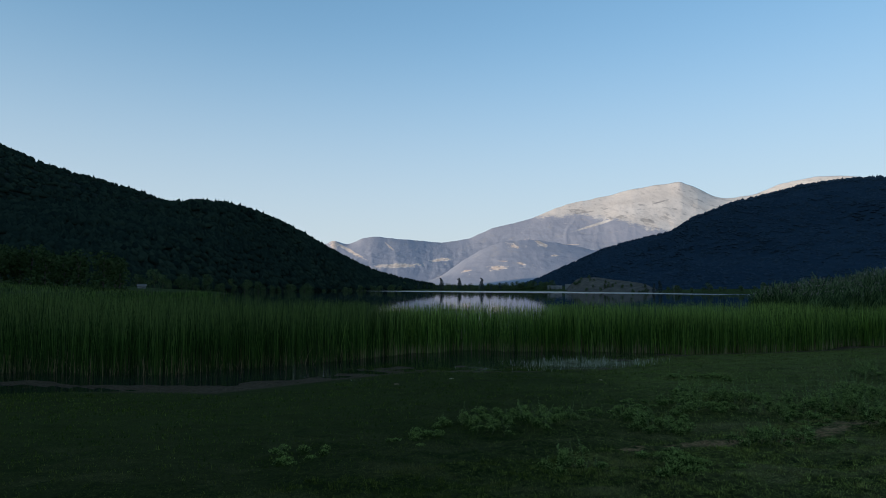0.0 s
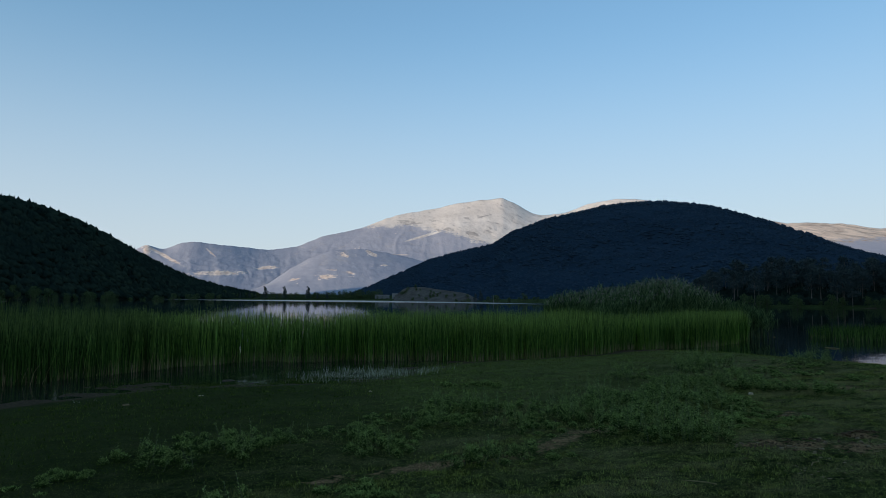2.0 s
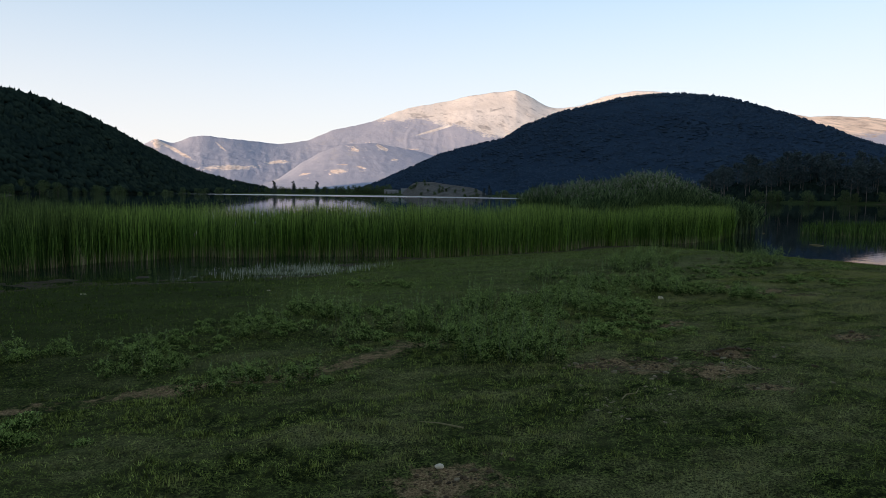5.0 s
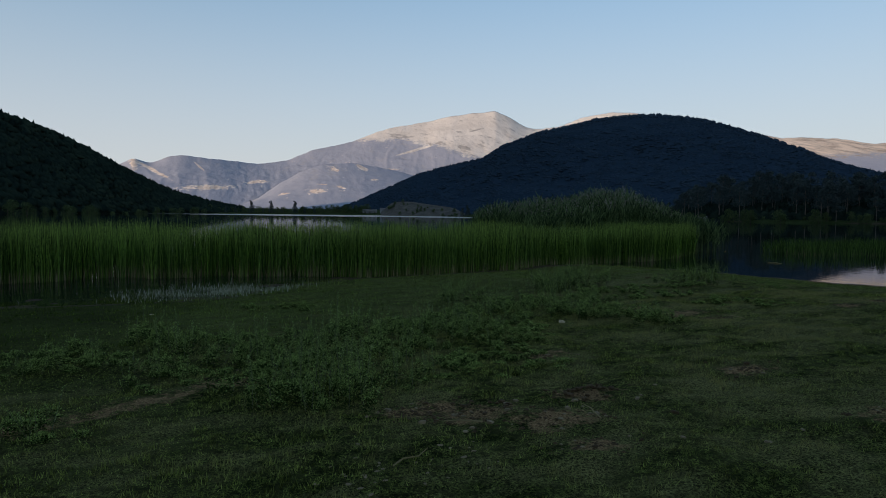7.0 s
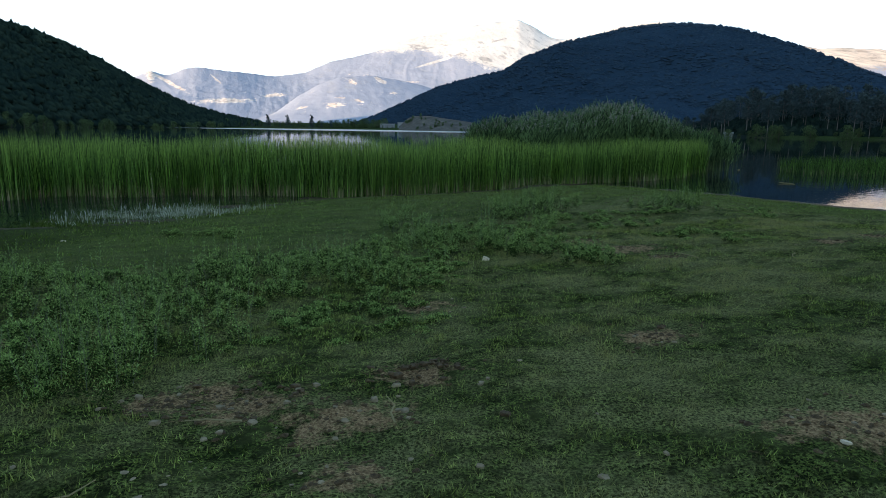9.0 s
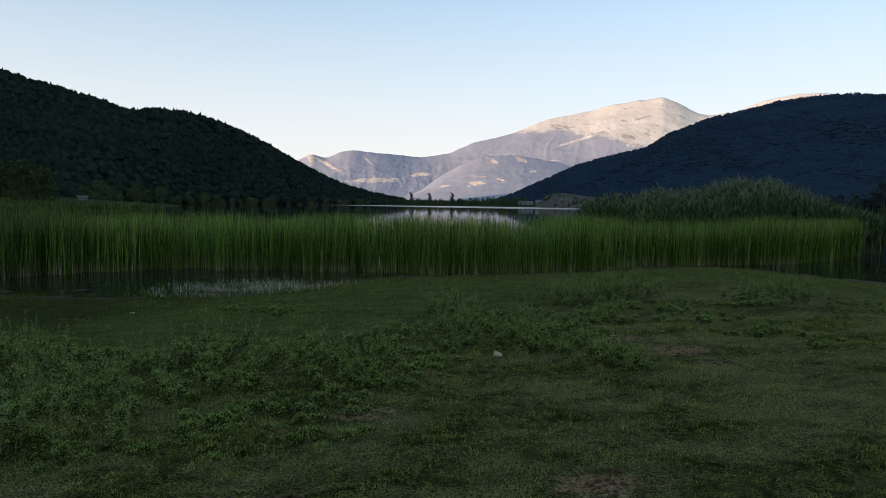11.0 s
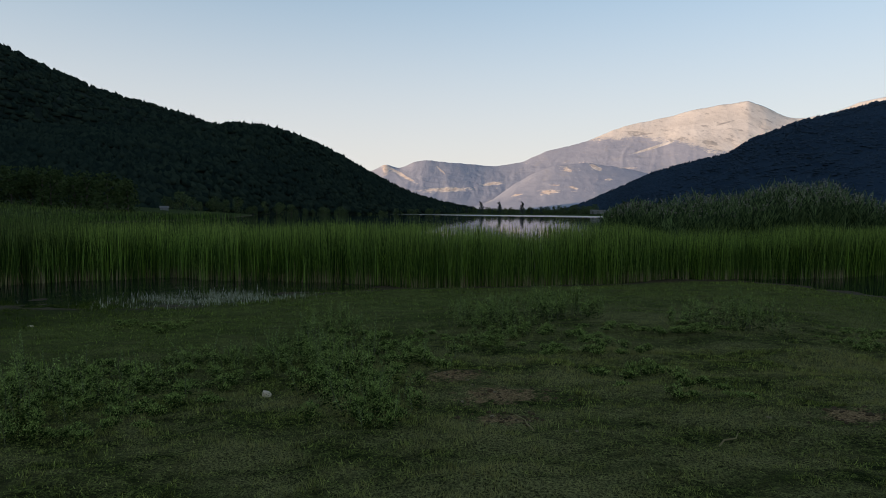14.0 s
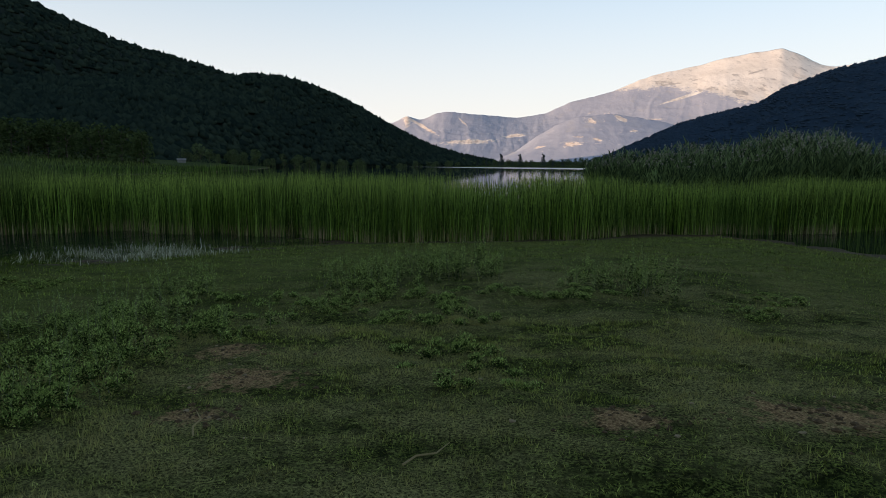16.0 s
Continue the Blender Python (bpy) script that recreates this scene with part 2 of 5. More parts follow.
def ground_material():
    n = Nodes("meadow_ground")
    fine, mid, big = n.noise(62, 3, 0.65), n.noise(3.2, 5), n.noise(0.35, 4)
    tuft_shade = n.noise(13, 4, 0.6)
    # near-black specks and patches paint the shade between blades and tufts
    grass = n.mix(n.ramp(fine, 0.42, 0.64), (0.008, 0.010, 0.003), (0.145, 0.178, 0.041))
    grass = n.mix(n.math("MULTIPLY", n.ramp(tuft_shade, 0.46, 0.60), 0.9), grass, (0.010, 0.013, 0.004))
    grass = n.mix(n.math("MULTIPLY", n.ramp(mid, 0.45, 0.7), 0.55), grass, (0.085, 0.092, 0.030))
    grass = n.mix(n.math("MULTIPLY", n.ramp(big, 0.5, 0.72), 0.4), grass, (0.125, 0.116, 0.045))
    grass = n.mix(thin_turf(n), grass, n.mix(n.ramp(fine, 0.38, 0.66), (0.045, 0.042, 0.015), (0.34, 0.310, 0.120)))
    # dimmed towards the left by colour, as in the grass
    grass = n.mix(n.math("MULTIPLY", left_dim(n), 0.65), grass, (0.015, 0.024, 0.006))
    # tussock shadows painted on the ground as dark green patches
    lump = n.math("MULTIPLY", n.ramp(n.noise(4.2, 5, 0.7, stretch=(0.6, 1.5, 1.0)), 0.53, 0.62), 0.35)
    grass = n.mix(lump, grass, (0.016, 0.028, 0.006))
    soil = n.mix(n.ramp(fine, 0.36, 0.66), (0.120, 0.066, 0.030), (0.450, 0.280, 0.140))
    soil = n.mix(n.math("MULTIPLY", n.ramp(n.noise(21, 5, 0.7), 0.48, 0.66), 0.55), soil, (0.070, 0.044, 0.022))
    bare = n.math("ADD", n.math("MULTIPLY", n.attribute("bare"), 1.1), n.math("MULTIPLY", n.math("SUBTRACT", n.noise(8, 6, 0.75), 0.5), 3.2))
    col = n.mix(n.ramp(bare, 0.55, 1.0), grass, soil)
    lush = n.mix(n.ramp(fine, 0.36, 0.64), (0.017, 0.026, 0.006), (0.172, 0.208, 0.050))
    lush = n.mix(n.math("MULTIPLY", n.ramp(n.noise(1.6, 5, 0.7, stretch=(0.5, 1.6, 1.0)), 0.47, 0.62), 0.7), lush, (0.060, 0.056, 0.022))
    lush = n.mix(n.math("MULTIPLY", left_dim(n), 0.65), lush, (0.015, 0.024, 0.006))
    lush = n.mix(lump, lush, (0.016, 0.028, 0.006))
    col = n.mix(n.attribute("lush"), col, lush)
    mud = n.mix(n.ramp(n.noise(9, 4), 0.35, 0.65), (0.046, 0.030, 0.017), (0.110, 0.080, 0.046))
    wet = n.ramp(n.math("ADD", n.attribute("wet"), n.math("MULTIPLY", n.math("SUBTRACT", n.noise(2.2, 4), 0.5), 0.5)), 0.35, 0.7)
    rough = n.mix(n.ramp(n.noise(0.4, 5), 0.35, 0.7), (0.026, 0.042, 0.011), (0.060, 0.080, 0.025))
    col = n.mix(n.attribute("rough"), col, rough)
    col = n.mix(wet, col, mud)
    n.bump(n.math("ADD", fine, n.math("MULTIPLY", mid, 2.0)), 0.8, 0.03)
    return n.done(col, n.math("SUBTRACT", 1.0, n.math("MULTIPLY", wet, 0.35)), 0.02)


def water_material():
    n = Nodes("lake_water")
    n.bsdf.inputs["IOR"].default_value = 1.33
    y = n.add("ShaderNodeSeparateXYZ", Vector=n.place())
    # a wind-ruffled band far out, calm water elsewhere
    along = n.math("ADD", y.outputs[1], n.math("MULTIPLY", y.outputs[0], 0.9))
    along = n.math("ADD", along, n.math("MULTIPLY", n.noise(0.01, 3), 60.0))
    band = n.math("MULTIPLY", n.ramp(along, 425.0, 470.0), n.ramp(along, 700.0, 660.0))
    band = n.math("MULTIPLY", band, n.ramp(y.outputs[0], 165.0, 140.0))
    ripple = n.noise(1.6, 3, 0.5, stretch=(1.0, 0.45, 1.0))
    small = n.noise(9.0, 2, 0.5)
    shallows = n.math("MULTIPLY", n.ramp(y.outputs[1], 34.0, 26.0), n.ramp(y.outputs[0], 20.0, 14.0))
    off = n.add("ShaderNodeVectorMath")
    off.operation = "DISTANCE"
    n.put(off.inputs[0], n.place())
    n.put(off.inputs[1], (4.6, 23.2, 0.0))
    ruffled = n.math("MULTIPLY", n.ramp(off.outputs["Value"], 5.5, 2.5), n.ramp(n.noise(0.7, 3), 0.35, 0.6))
    shallows = n.math("ADD", shallows, n.math("MULTIPLY", ruffled, 3.5))
    strength = n.math("ADD", n.math("ADD", 0.02, n.math("MULTIPLY", shallows, 0.10)), n.math("MULTIPLY", band, 0.6))
    b = n.add("ShaderNodeBump", Height=n.math("ADD", ripple, n.math("MULTIPLY", small, 0.15)), Distance=0.12)
    n.put(b.inputs["Strength"], strength)
    n.put(n.bsdf.inputs["Normal"], b.outputs[0])
    col = n.mix(n.noise(0.02, 3), (0.010, 0.014, 0.011), (0.016, 0.022, 0.016))
    return n.done(col, n.math("ADD", 0.03, n.math("MULTIPLY", band, 0.25)), 0.5)


def reed_material(name, low, dark, light, tip, foot=0.35, top=1.9, pale=0.45):
    """Blades that differ one by one; some of them stand on pale, bare feet."""
    n = Nodes(name)
    z, rnd = n.height(), n.island()
    other = n.math("FRACT", n.math("MULTIPLY", rnd, 37.7))
    green = n.mix(n.math("POWER", rnd, 1.7), dark, light)
    green = n.mix(n.math("MULTIPLY", n.ramp(n.noise(0.5, 3), 0.45, 0.68), 0.45), green, tuple(1.6 * a + 0.12 * b for a, b in zip(dark, light)))
    wob = n.math("ADD", z, n.math("MULTIPLY", n.math("SUBTRACT", other, 0.5), 0.4 * foot))
    bare = n.math("MULTIPLY", n.ramp(wob, foot * 1.7, foot * 0.6), n.ramp(other, 1.0 - pale, 1.15 - pale))
    col = n.mix(bare, green, low)
    col = n.mix(n.math("MULTIPLY", n.ramp(wob, top * 0.6, top * 1.1), n.math("MULTIPLY", rnd, 0.7)), col, tip)
    leafy(n, col, 0.22)
    return n.done(col, 0.65, 0.1)


def mountain_material():
    """Bare limestone over a scrub-covered foot tinted with haze, with an uneven tree line and pale broken cliffs."""
    n = Nodes("limestone_mountain")
    LIE = (1.0, 0.28, 1.0)
    mid, fine = n.noise(0.008, 6, 0.7, stretch=LIE), n.noise(0.045, 5, 0.7, stretch=LIE)
    speck = n.noise(0.075, 5, 0.75, stretch=(1.0, 0.45, 1.0))
    crag, streak = n.noise(0.018, 7, 0.72, stretch=LIE), n.noise(0.012, 6, 0.7, stretch=(1.0, 0.12, 0.35))
    rock = n.mix(n.ramp(mid, 0.35, 0.65), (0.62, 0.575, 0.515), (0.76, 0.715, 0.650))
    rock = n.mix(n.math("MULTIPLY", n.ramp(streak, 0.54, 0.64), 0.45), rock, (0.40, 0.375, 0.35))
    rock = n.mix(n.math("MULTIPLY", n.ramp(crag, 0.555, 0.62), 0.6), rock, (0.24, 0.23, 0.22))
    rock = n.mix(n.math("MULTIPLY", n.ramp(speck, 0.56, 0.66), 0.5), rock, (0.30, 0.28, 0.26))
    # low-sun orange on the right-hand ridge is put into its rock colour
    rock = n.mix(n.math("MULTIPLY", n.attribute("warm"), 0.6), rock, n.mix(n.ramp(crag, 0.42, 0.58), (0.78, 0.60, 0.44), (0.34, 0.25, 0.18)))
    # the air's blue-grey haze is put into the scrub colour
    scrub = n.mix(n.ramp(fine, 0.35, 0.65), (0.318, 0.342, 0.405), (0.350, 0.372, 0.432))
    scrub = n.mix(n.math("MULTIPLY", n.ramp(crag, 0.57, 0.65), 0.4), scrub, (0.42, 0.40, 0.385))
    line = n.math("ADD", n.attribute("cap"), n.math("MULTIPLY", n.math("SUBTRACT", mid, 0.5), 2.4))
    line = n.math("ADD", line, n.math("MULTIPLY", n.math("SUBTRACT", crag, 0.5), 1.6))
    line = n.math("ADD", line, n.math("MULTIPLY", n.math("SUBTRACT", speck, 0.5), 3.4))
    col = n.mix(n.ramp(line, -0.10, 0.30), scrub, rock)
    broken = n.math("ADD", n.noise(0.020, 7, 0.8, stretch=(1.0, 0.25, 1.2)), n.math("MULTIPLY", speck, 0.8))
    scar = n.math("ADD", n.math("MULTIPLY", n.attribute("cliff"), 2.2), n.math("MULTIPLY", n.math("SUBTRACT", broken, 0.9), 5.2))
    col = n.mix(n.ramp(scar, 0.85, 1.35), col, n.mix(n.ramp(speck, 0.38, 0.62), (0.56, 0.43, 0.33), (0.92, 0.80, 0.69)))
    # shade in the gullies, painted as dark rock colour
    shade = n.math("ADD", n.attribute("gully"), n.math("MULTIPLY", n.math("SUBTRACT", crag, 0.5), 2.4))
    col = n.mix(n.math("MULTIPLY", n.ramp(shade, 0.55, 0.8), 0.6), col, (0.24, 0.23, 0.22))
    n.bump(n.math("ADD", mid, n.math("ADD", n.math("MULTIPLY", fine, 0.6), n.math("MULTIPLY", speck, 0.35))), 0.20, 14.0)
    return n.done(col, 0.95, 0.1)


M_GROUND = ground_material()
M_WATER = water_material()
M_REED = reed_material("bulrush_blades", (0.36, 0.28, 0.14), (0.010, 0.032, 0.004), (0.280, 0.480, 0.070), (0.36, 0.44, 0.11), 0.20, 1.6, 0.2)
M_REED_EDGE = reed_material("outer_bulrush_stems", (0.46, 0.36, 0.205), (0.024, 0.060, 0.010), (0.280, 0.450, 0.085), (0.34, 0.40, 0.12), 0.28, 1.6, 0.42)
M_REED_DARK = reed_material("dark_bulrush_blades", (0.24, 0.19, 0.10), (0.007, 0.020, 0.003), (0.140, 0.245, 0.045), (0.17, 0.21, 0.06), 0.20, 1.6, 0.2)
M_CANE = reed_material("common_reed_leaves", (0.14, 0.14, 0.065), (0.016, 0.036, 0.014), (0.280, 0.400, 0.150), (0.24, 0.29, 0.15), 0.6, 3.9, 0.4)
M_PLUME = plain("reed_plumes", (0.26, 0.225, 0.17), (0.44, 0.39, 0.31), 9.0, 0.9, 0.2, 0.01)
M_GRASS = foliage("short_grass", (0.062, 0.084, 0.015), (0.440, 0.506, 0.123), (0.290, 0.330, 0.076), scale=0.6, tuft_shade=13, thin=0.15, skew=1.2, brown=(0.326, 0.286, 0.113))
M_WEED = foliage("thistle_shoots", (0.048, 0.080, 0.021), (0.476, 0.609, 0.209), (0.209, 0.286, 0.085), scale=1.5, thin=0.15, skew=1.6)
M_BASAL = foliage("thistle_leaves", (0.066, 0.104, 0.026), (0.487, 0.636, 0.187), (0.206, 0.290, 0.079), scale=2.2, thin=0.12, skew=1.5)
# nearly black green that paints the shade inside the weed clumps
M_UNDER = foliage("shade_dark_leaves", (0.012, 0.024, 0.005), (0.070, 0.110, 0.028), (0.030, 0.050, 0.012), scale=2.2, thin=0.0, skew=1.6)
M_LUSH = foliage("shore_grass", (0.044, 0.074, 0.011), (0.422, 0.546, 0.114), (0.202, 0.255, 0.056), scale=0.5, tuft_shade=7, thin=0.15, skew=1.4, brown=(0.167, 0.163, 0.060))
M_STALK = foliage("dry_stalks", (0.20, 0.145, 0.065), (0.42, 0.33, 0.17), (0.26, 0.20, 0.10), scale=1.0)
M_HERB = foliage("creeping_herbs", (0.044, 0.065, 0.011), (0.440, 0.519, 0.132), (0.194, 0.233, 0.053), scale=1.1, tuft_shade=11, thin=0.15, skew=1.5, brown=(0.268, 0.242, 0.092))
M_STEM = plain("weed_stems", (0.10, 0.11, 0.06), (0.16, 0.16, 0.09), 30.0, 0.7)
# pale stalks, with the glints of water among them put into the colour
M_DRY = foliage("pale_tufts", (0.13, 0.14, 0.07), (0.70, 0.69, 0.52), (0.30, 0.31, 0.18), scale=1.3, skew=1.6)
M_STONE = plain("brown_fieldstone", (0.16, 0.112, 0.060), (0.37, 0.270, 0.155), 22.0, 0.9, 0.5, 0.01)
M_WHITE = plain("white_limestone", (0.60, 0.45, 0.29), (0.80, 0.64, 0.45), 30.0, 0.85, 0.5, 0.01)
M_CLOD = plain("dark_clods", (0.050, 0.029, 0.012), (0.150, 0.092, 0.042), 40.0, 0.95, 0.6, 0.02)
# blue distance haze is mixed into the broad hill's leaf colours
M_FOREST = foliage("hazed_hill_woodland", (0.024, 0.043, 0.063), (0.031, 0.055, 0.079), (0.034, 0.060, 0.084), 0.95, 0.0, 0.012, thin=0.0)
M_WOOD = foliage("near_hill_woodland", (0.008, 0.017, 0.014), (0.030, 0.046, 0.030), (0.014, 0.026, 0.021), 0.95, 0.0, 0.015, thin=0.0)
M_HILL = plain("woodland_floor", (0.010, 0.018, 0.014), (0.018, 0.028, 0.020), 0.06, 0.95, 0.5, 2.0, 0.05)
# the same haze tint for the ground under those trees
M_HILLB = plain("hazed_woodland_floor", (0.018, 0.037, 0.058), (0.028, 0.052, 0.076), 0.06, 0.95, 0.5, 2.0, 0.0)
M_MOUNT = mountain_material()
M_LEAF = foliage("broadleaf_crown", (0.045, 0.075, 0.026), (0.115, 0.160, 0.060), (0.090, 0.120, 0.045), 0.7, 0.1, 0.03)
M_DARKLEAF = foliage("dark_broadleaf_crown", (0.030, 0.052, 0.018), (0.085, 0.120, 0.044), (0.060, 0.085, 0.032), 0.8, 0.0, 0.03)
# needle colours with some bluish distance haze mixed in
M_NEEDLE = foliage("pine_needles", (0.034, 0.052, 0.054), (0.085, 0.112, 0.100), (0.050, 0.072, 0.070), 0.7, 0.1, 0.05)
M_BARK = plain("grey_bark", (0.07, 0.055, 0.045), (0.13, 0.105, 0.085), 6.0, 0.95, 0.6, 0.03)
M_PINEBARK = plain("pale_pine_bark", (0.13, 0.110, 0.09), (0.22, 0.185, 0.15), 5.0, 0.95, 0.6, 0.03)
M_EARTH = plain("bare_earth_cut", (0.065, 0.055, 0.042), (0.16, 0.13, 0.095), 0.25, 0.95, 0.6, 0.6)
M_CONCRETE = plain("weathered_concrete", (0.26, 0.25, 0.24), (0.38, 0.37, 0.35), 0.9, 0.9, 0.3, 0.05)
M_PAINT = plain("white_paint", (0.62, 0.62, 0.60), (0.74, 0.74, 0.72), 1.2, 0.6, 0.1, 0.01)
M_ROOF = plain("pale_sheet_roof", (0.30, 0.29, 0.28), (0.42, 0.40, 0.38), 2.0, 0.9)

# ---------- ground, lake ----------
LAKE = np.array([
    (-36, 20), (-20, 18.5), (-12, 18), (-6, 17), (-3.6, 19.5), (-1, 21.5), (2, 21.2), (5, 21.6), (7.5, 24.6), (9.8, 26.6),
    (13, 27.4), (17, 28.8), (19.5, 30.6), (22, 31.4), (23.6, 29.0), (25, 26.5), (26.2, 24), (26.8, 21.6), (29, 18.6), (45, 8),
    (80, -12), (150, -30), (250, 0), (300, 100), (262, 180), (206, 228), (215, 300), (205, 380), (152, 432), (112, 515),
    (80, 560), (0, 566), (-70, 545), (-140, 482), (-150, 420), (-120, 340), (-92, 270), (-72, 205), (-60, 150), (-54, 100), (-48, 55)], float)


def lake_distance(x, y):
    """Metres from the shoreline, positive on land."""
    px, py = np.ravel(x).astype(float), np.ravel(y).astype(float)
    best, inside = np.full(px.shape, 1e9), np.zeros(px.shape, bool)
    for (ax, ay), (bx, by) in zip(LAKE, np.roll(LAKE, -1, 0)):
        dx, dy = bx - ax, by - ay
        k = np.clip(((px - ax) * dx + (py - ay) * dy) / (dx * dx + dy * dy), 0, 1)
        best = np.minimum(best, np.hypot(px - ax - k * dx, py - ay - k * dy))
        cross = (ay > py) != (by > py)
        inside ^= cross & (px < (bx - ax) * (py - ay) / np.where(by == ay, 1e-9, by - ay) + ax)
    return np.where(inside, -best, best).reshape(np.shape(x))


def meadow_z(x, y):
    """The gently domed meadow that falls towards the lake."""
    u, v = (x - 9) / 10, (y - 10) / 10
    a, b = np.clip(u, -1.3, 1.6), np.clip(v, -1.6, 2.1)
    dome = 0.828 + 0.306 * a - 0.388 * b + 0.053 * a * a + 0.109 * a * b - 0.028 * b * b - 0.065 * a * a * b - 0.089 * a * b * b + 0.011 * b ** 3
    return dome + 0.217 * (u - a) - 0.423 * (v - b)


def ground_z(x, y, d=None):
    x, y = np.asarray(x, float), np.asarray(y, float)
    d = lake_distance(x, y) if d is None else d
    meadow = np.minimum(meadow_z(x, y), 2.5)
    shore = 0.03 + 0.075 * d
    k = np.clip(0.5 + 0.5 * (meadow - shore) / 0.25, 0, 1)
    near = meadow * (1 - k) + shore * k - 0.125 * k * (1 - k)
    far = np.minimum(0.05 + 0.07 * d, 5.0 + 0.004 * d)
    w = smooth(45, 80, np.hypot(x - 10, y - 8))
    land = near * (1 - w) + far * w
    land = land + (fbm(x * 0.9, y * 0.9, 3, 3) - 0.5) * 0.12 * smooth(0, 4, d) + (fbm(x * 2.7, y * 2.7, 4, 5) - 0.5) * 0.10 * smooth(0, 3, d)
    bed = 0.03 + 0.05 * d + (fbm(x * 0.8, y * 0.8, 3, 9) - 0.5) * 0.10
    flat = 0.004 + 0.010 * d + (fbm(x * 1.5, y * 3.0, 4, 19) - 0.5) * 0.08
    k = smooth(20, 17.5, x) * smooth(-5.5, -3.0, x) * smooth(-5.2, -3.6, d) * (y < 40)
    bed = bed * (1 - k) + flat * k
    return np.where(d > 0, land, np.maximum(bed, -3.0))


# bare soil: x, y, radius
BARE = [(8.75, 7.55, 0.34), (9.3, 8.15, 0.26), (8.2, 7.95, 0.30), (8.0, 8.2, 0.22), (7.7, 8.1, 0.2), (11.2, 8.4, 0.26), (8.7, 6.9, 0.22), (11.1, 6.7, 0.3), (11.5, 6.55, 0.35),
        (12.7, 12.8, 0.32), (13.2, 12.1, 0.38), (13.2, 11.3, 0.2), (15.8, 11.3, 0.26), (16.9, 11.5, 0.4), (17.4, 11.5, 0.5), (5.6, 5.9, 0.3), (6.3, 9.8, 0.3), (9.7, 9.9, 0.28), (19.3, 29.6, 0.7), (21.0, 30.4, 0.8), (22.3, 30.2, 0.5)]
TRAIL = [(2.4, 8.3), (3.4, 8.6), (4.6, 8.7), (5.4, 9.1), (6.2, 9.8)]


def bareness(x, y):
    out = np.zeros(np.shape(x))
    for bx, by, r in BARE:
        out = np.maximum(out, np.exp(-((x - bx) ** 2 / (1.7 * r * r) + (y - by) ** 2 / (0.8 * r * r))))
    for (ax, ay), (bx, by) in zip(TRAIL, TRAIL[1:]):
        dx, dy = bx - ax, by - ay
        k = np.clip(((x - ax) * dx + (y - ay) * dy) / (dx * dx + dy * dy), 0, 1)
        out = np.maximum(out, 0.9 * np.exp(-np.hypot(x - ax - k * dx, y - ay - k * dy) ** 2 / 0.06) * (0.45 + 0.8 * vnoise(x * 1.4, y * 1.4, 88)))
    return out


def build_ground():
    n_az = 620
    az = np.linspace(0, 2 * np.pi, n_az + 1)
    rad = np.concatenate([[0.05], np.linspace(0.2, 12, 116), np.geomspace(12.2, 40, 76), np.geomspace(41, 4750, 104)])
    rings = len(rad)
    rr, aa = np.meshgrid(rad, az, indexing="ij")
    x, y = 9 + rr * np.sin(aa), 9 + rr * np.cos(aa)
    d = lake_distance(x, y)
    z = ground_z(x, y, d)
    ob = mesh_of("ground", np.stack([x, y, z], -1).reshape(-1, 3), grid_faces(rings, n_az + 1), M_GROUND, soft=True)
    for name, value in (("bare", bareness(x, y)), ("wet", smooth(1.6, -0.5, d) * (np.hypot(x, y) < 400)), ("lush", 0.85 * smooth(11, 5, d) * smooth(-0.5, 1.0, d) * (fbm(x * 0.4, y * 0.4, 3, 71) > 0.2)), ("rough", smooth(38, 60, np.hypot(x - 9, y - 9)))):
        ob.data.attributes.new(name, "FLOAT", "POINT").data.foreach_set("value", value.ravel().astype(np.float32))
    return tagged(ob, "cropped lakeside meadow with bare patches sloping to the water", "ground", kind="structure")


build_ground()
wx, wy = np.meshgrid(np.linspace(-220, 330, 12), np.linspace(-60, 620, 14), indexing="ij")
lake = mesh_of("water", np.stack([wx, wy, 0 * wx], -1).reshape(-1, 3), grid_faces(12, 14)[:, ::-1], M_WATER)
tagged(lake, "calm dark lake water mirroring hills and sky", "lake", kind="structure")

# ---------- hills and mountains ----------
EYE = np.array([7.5, 4.0, 2.6])


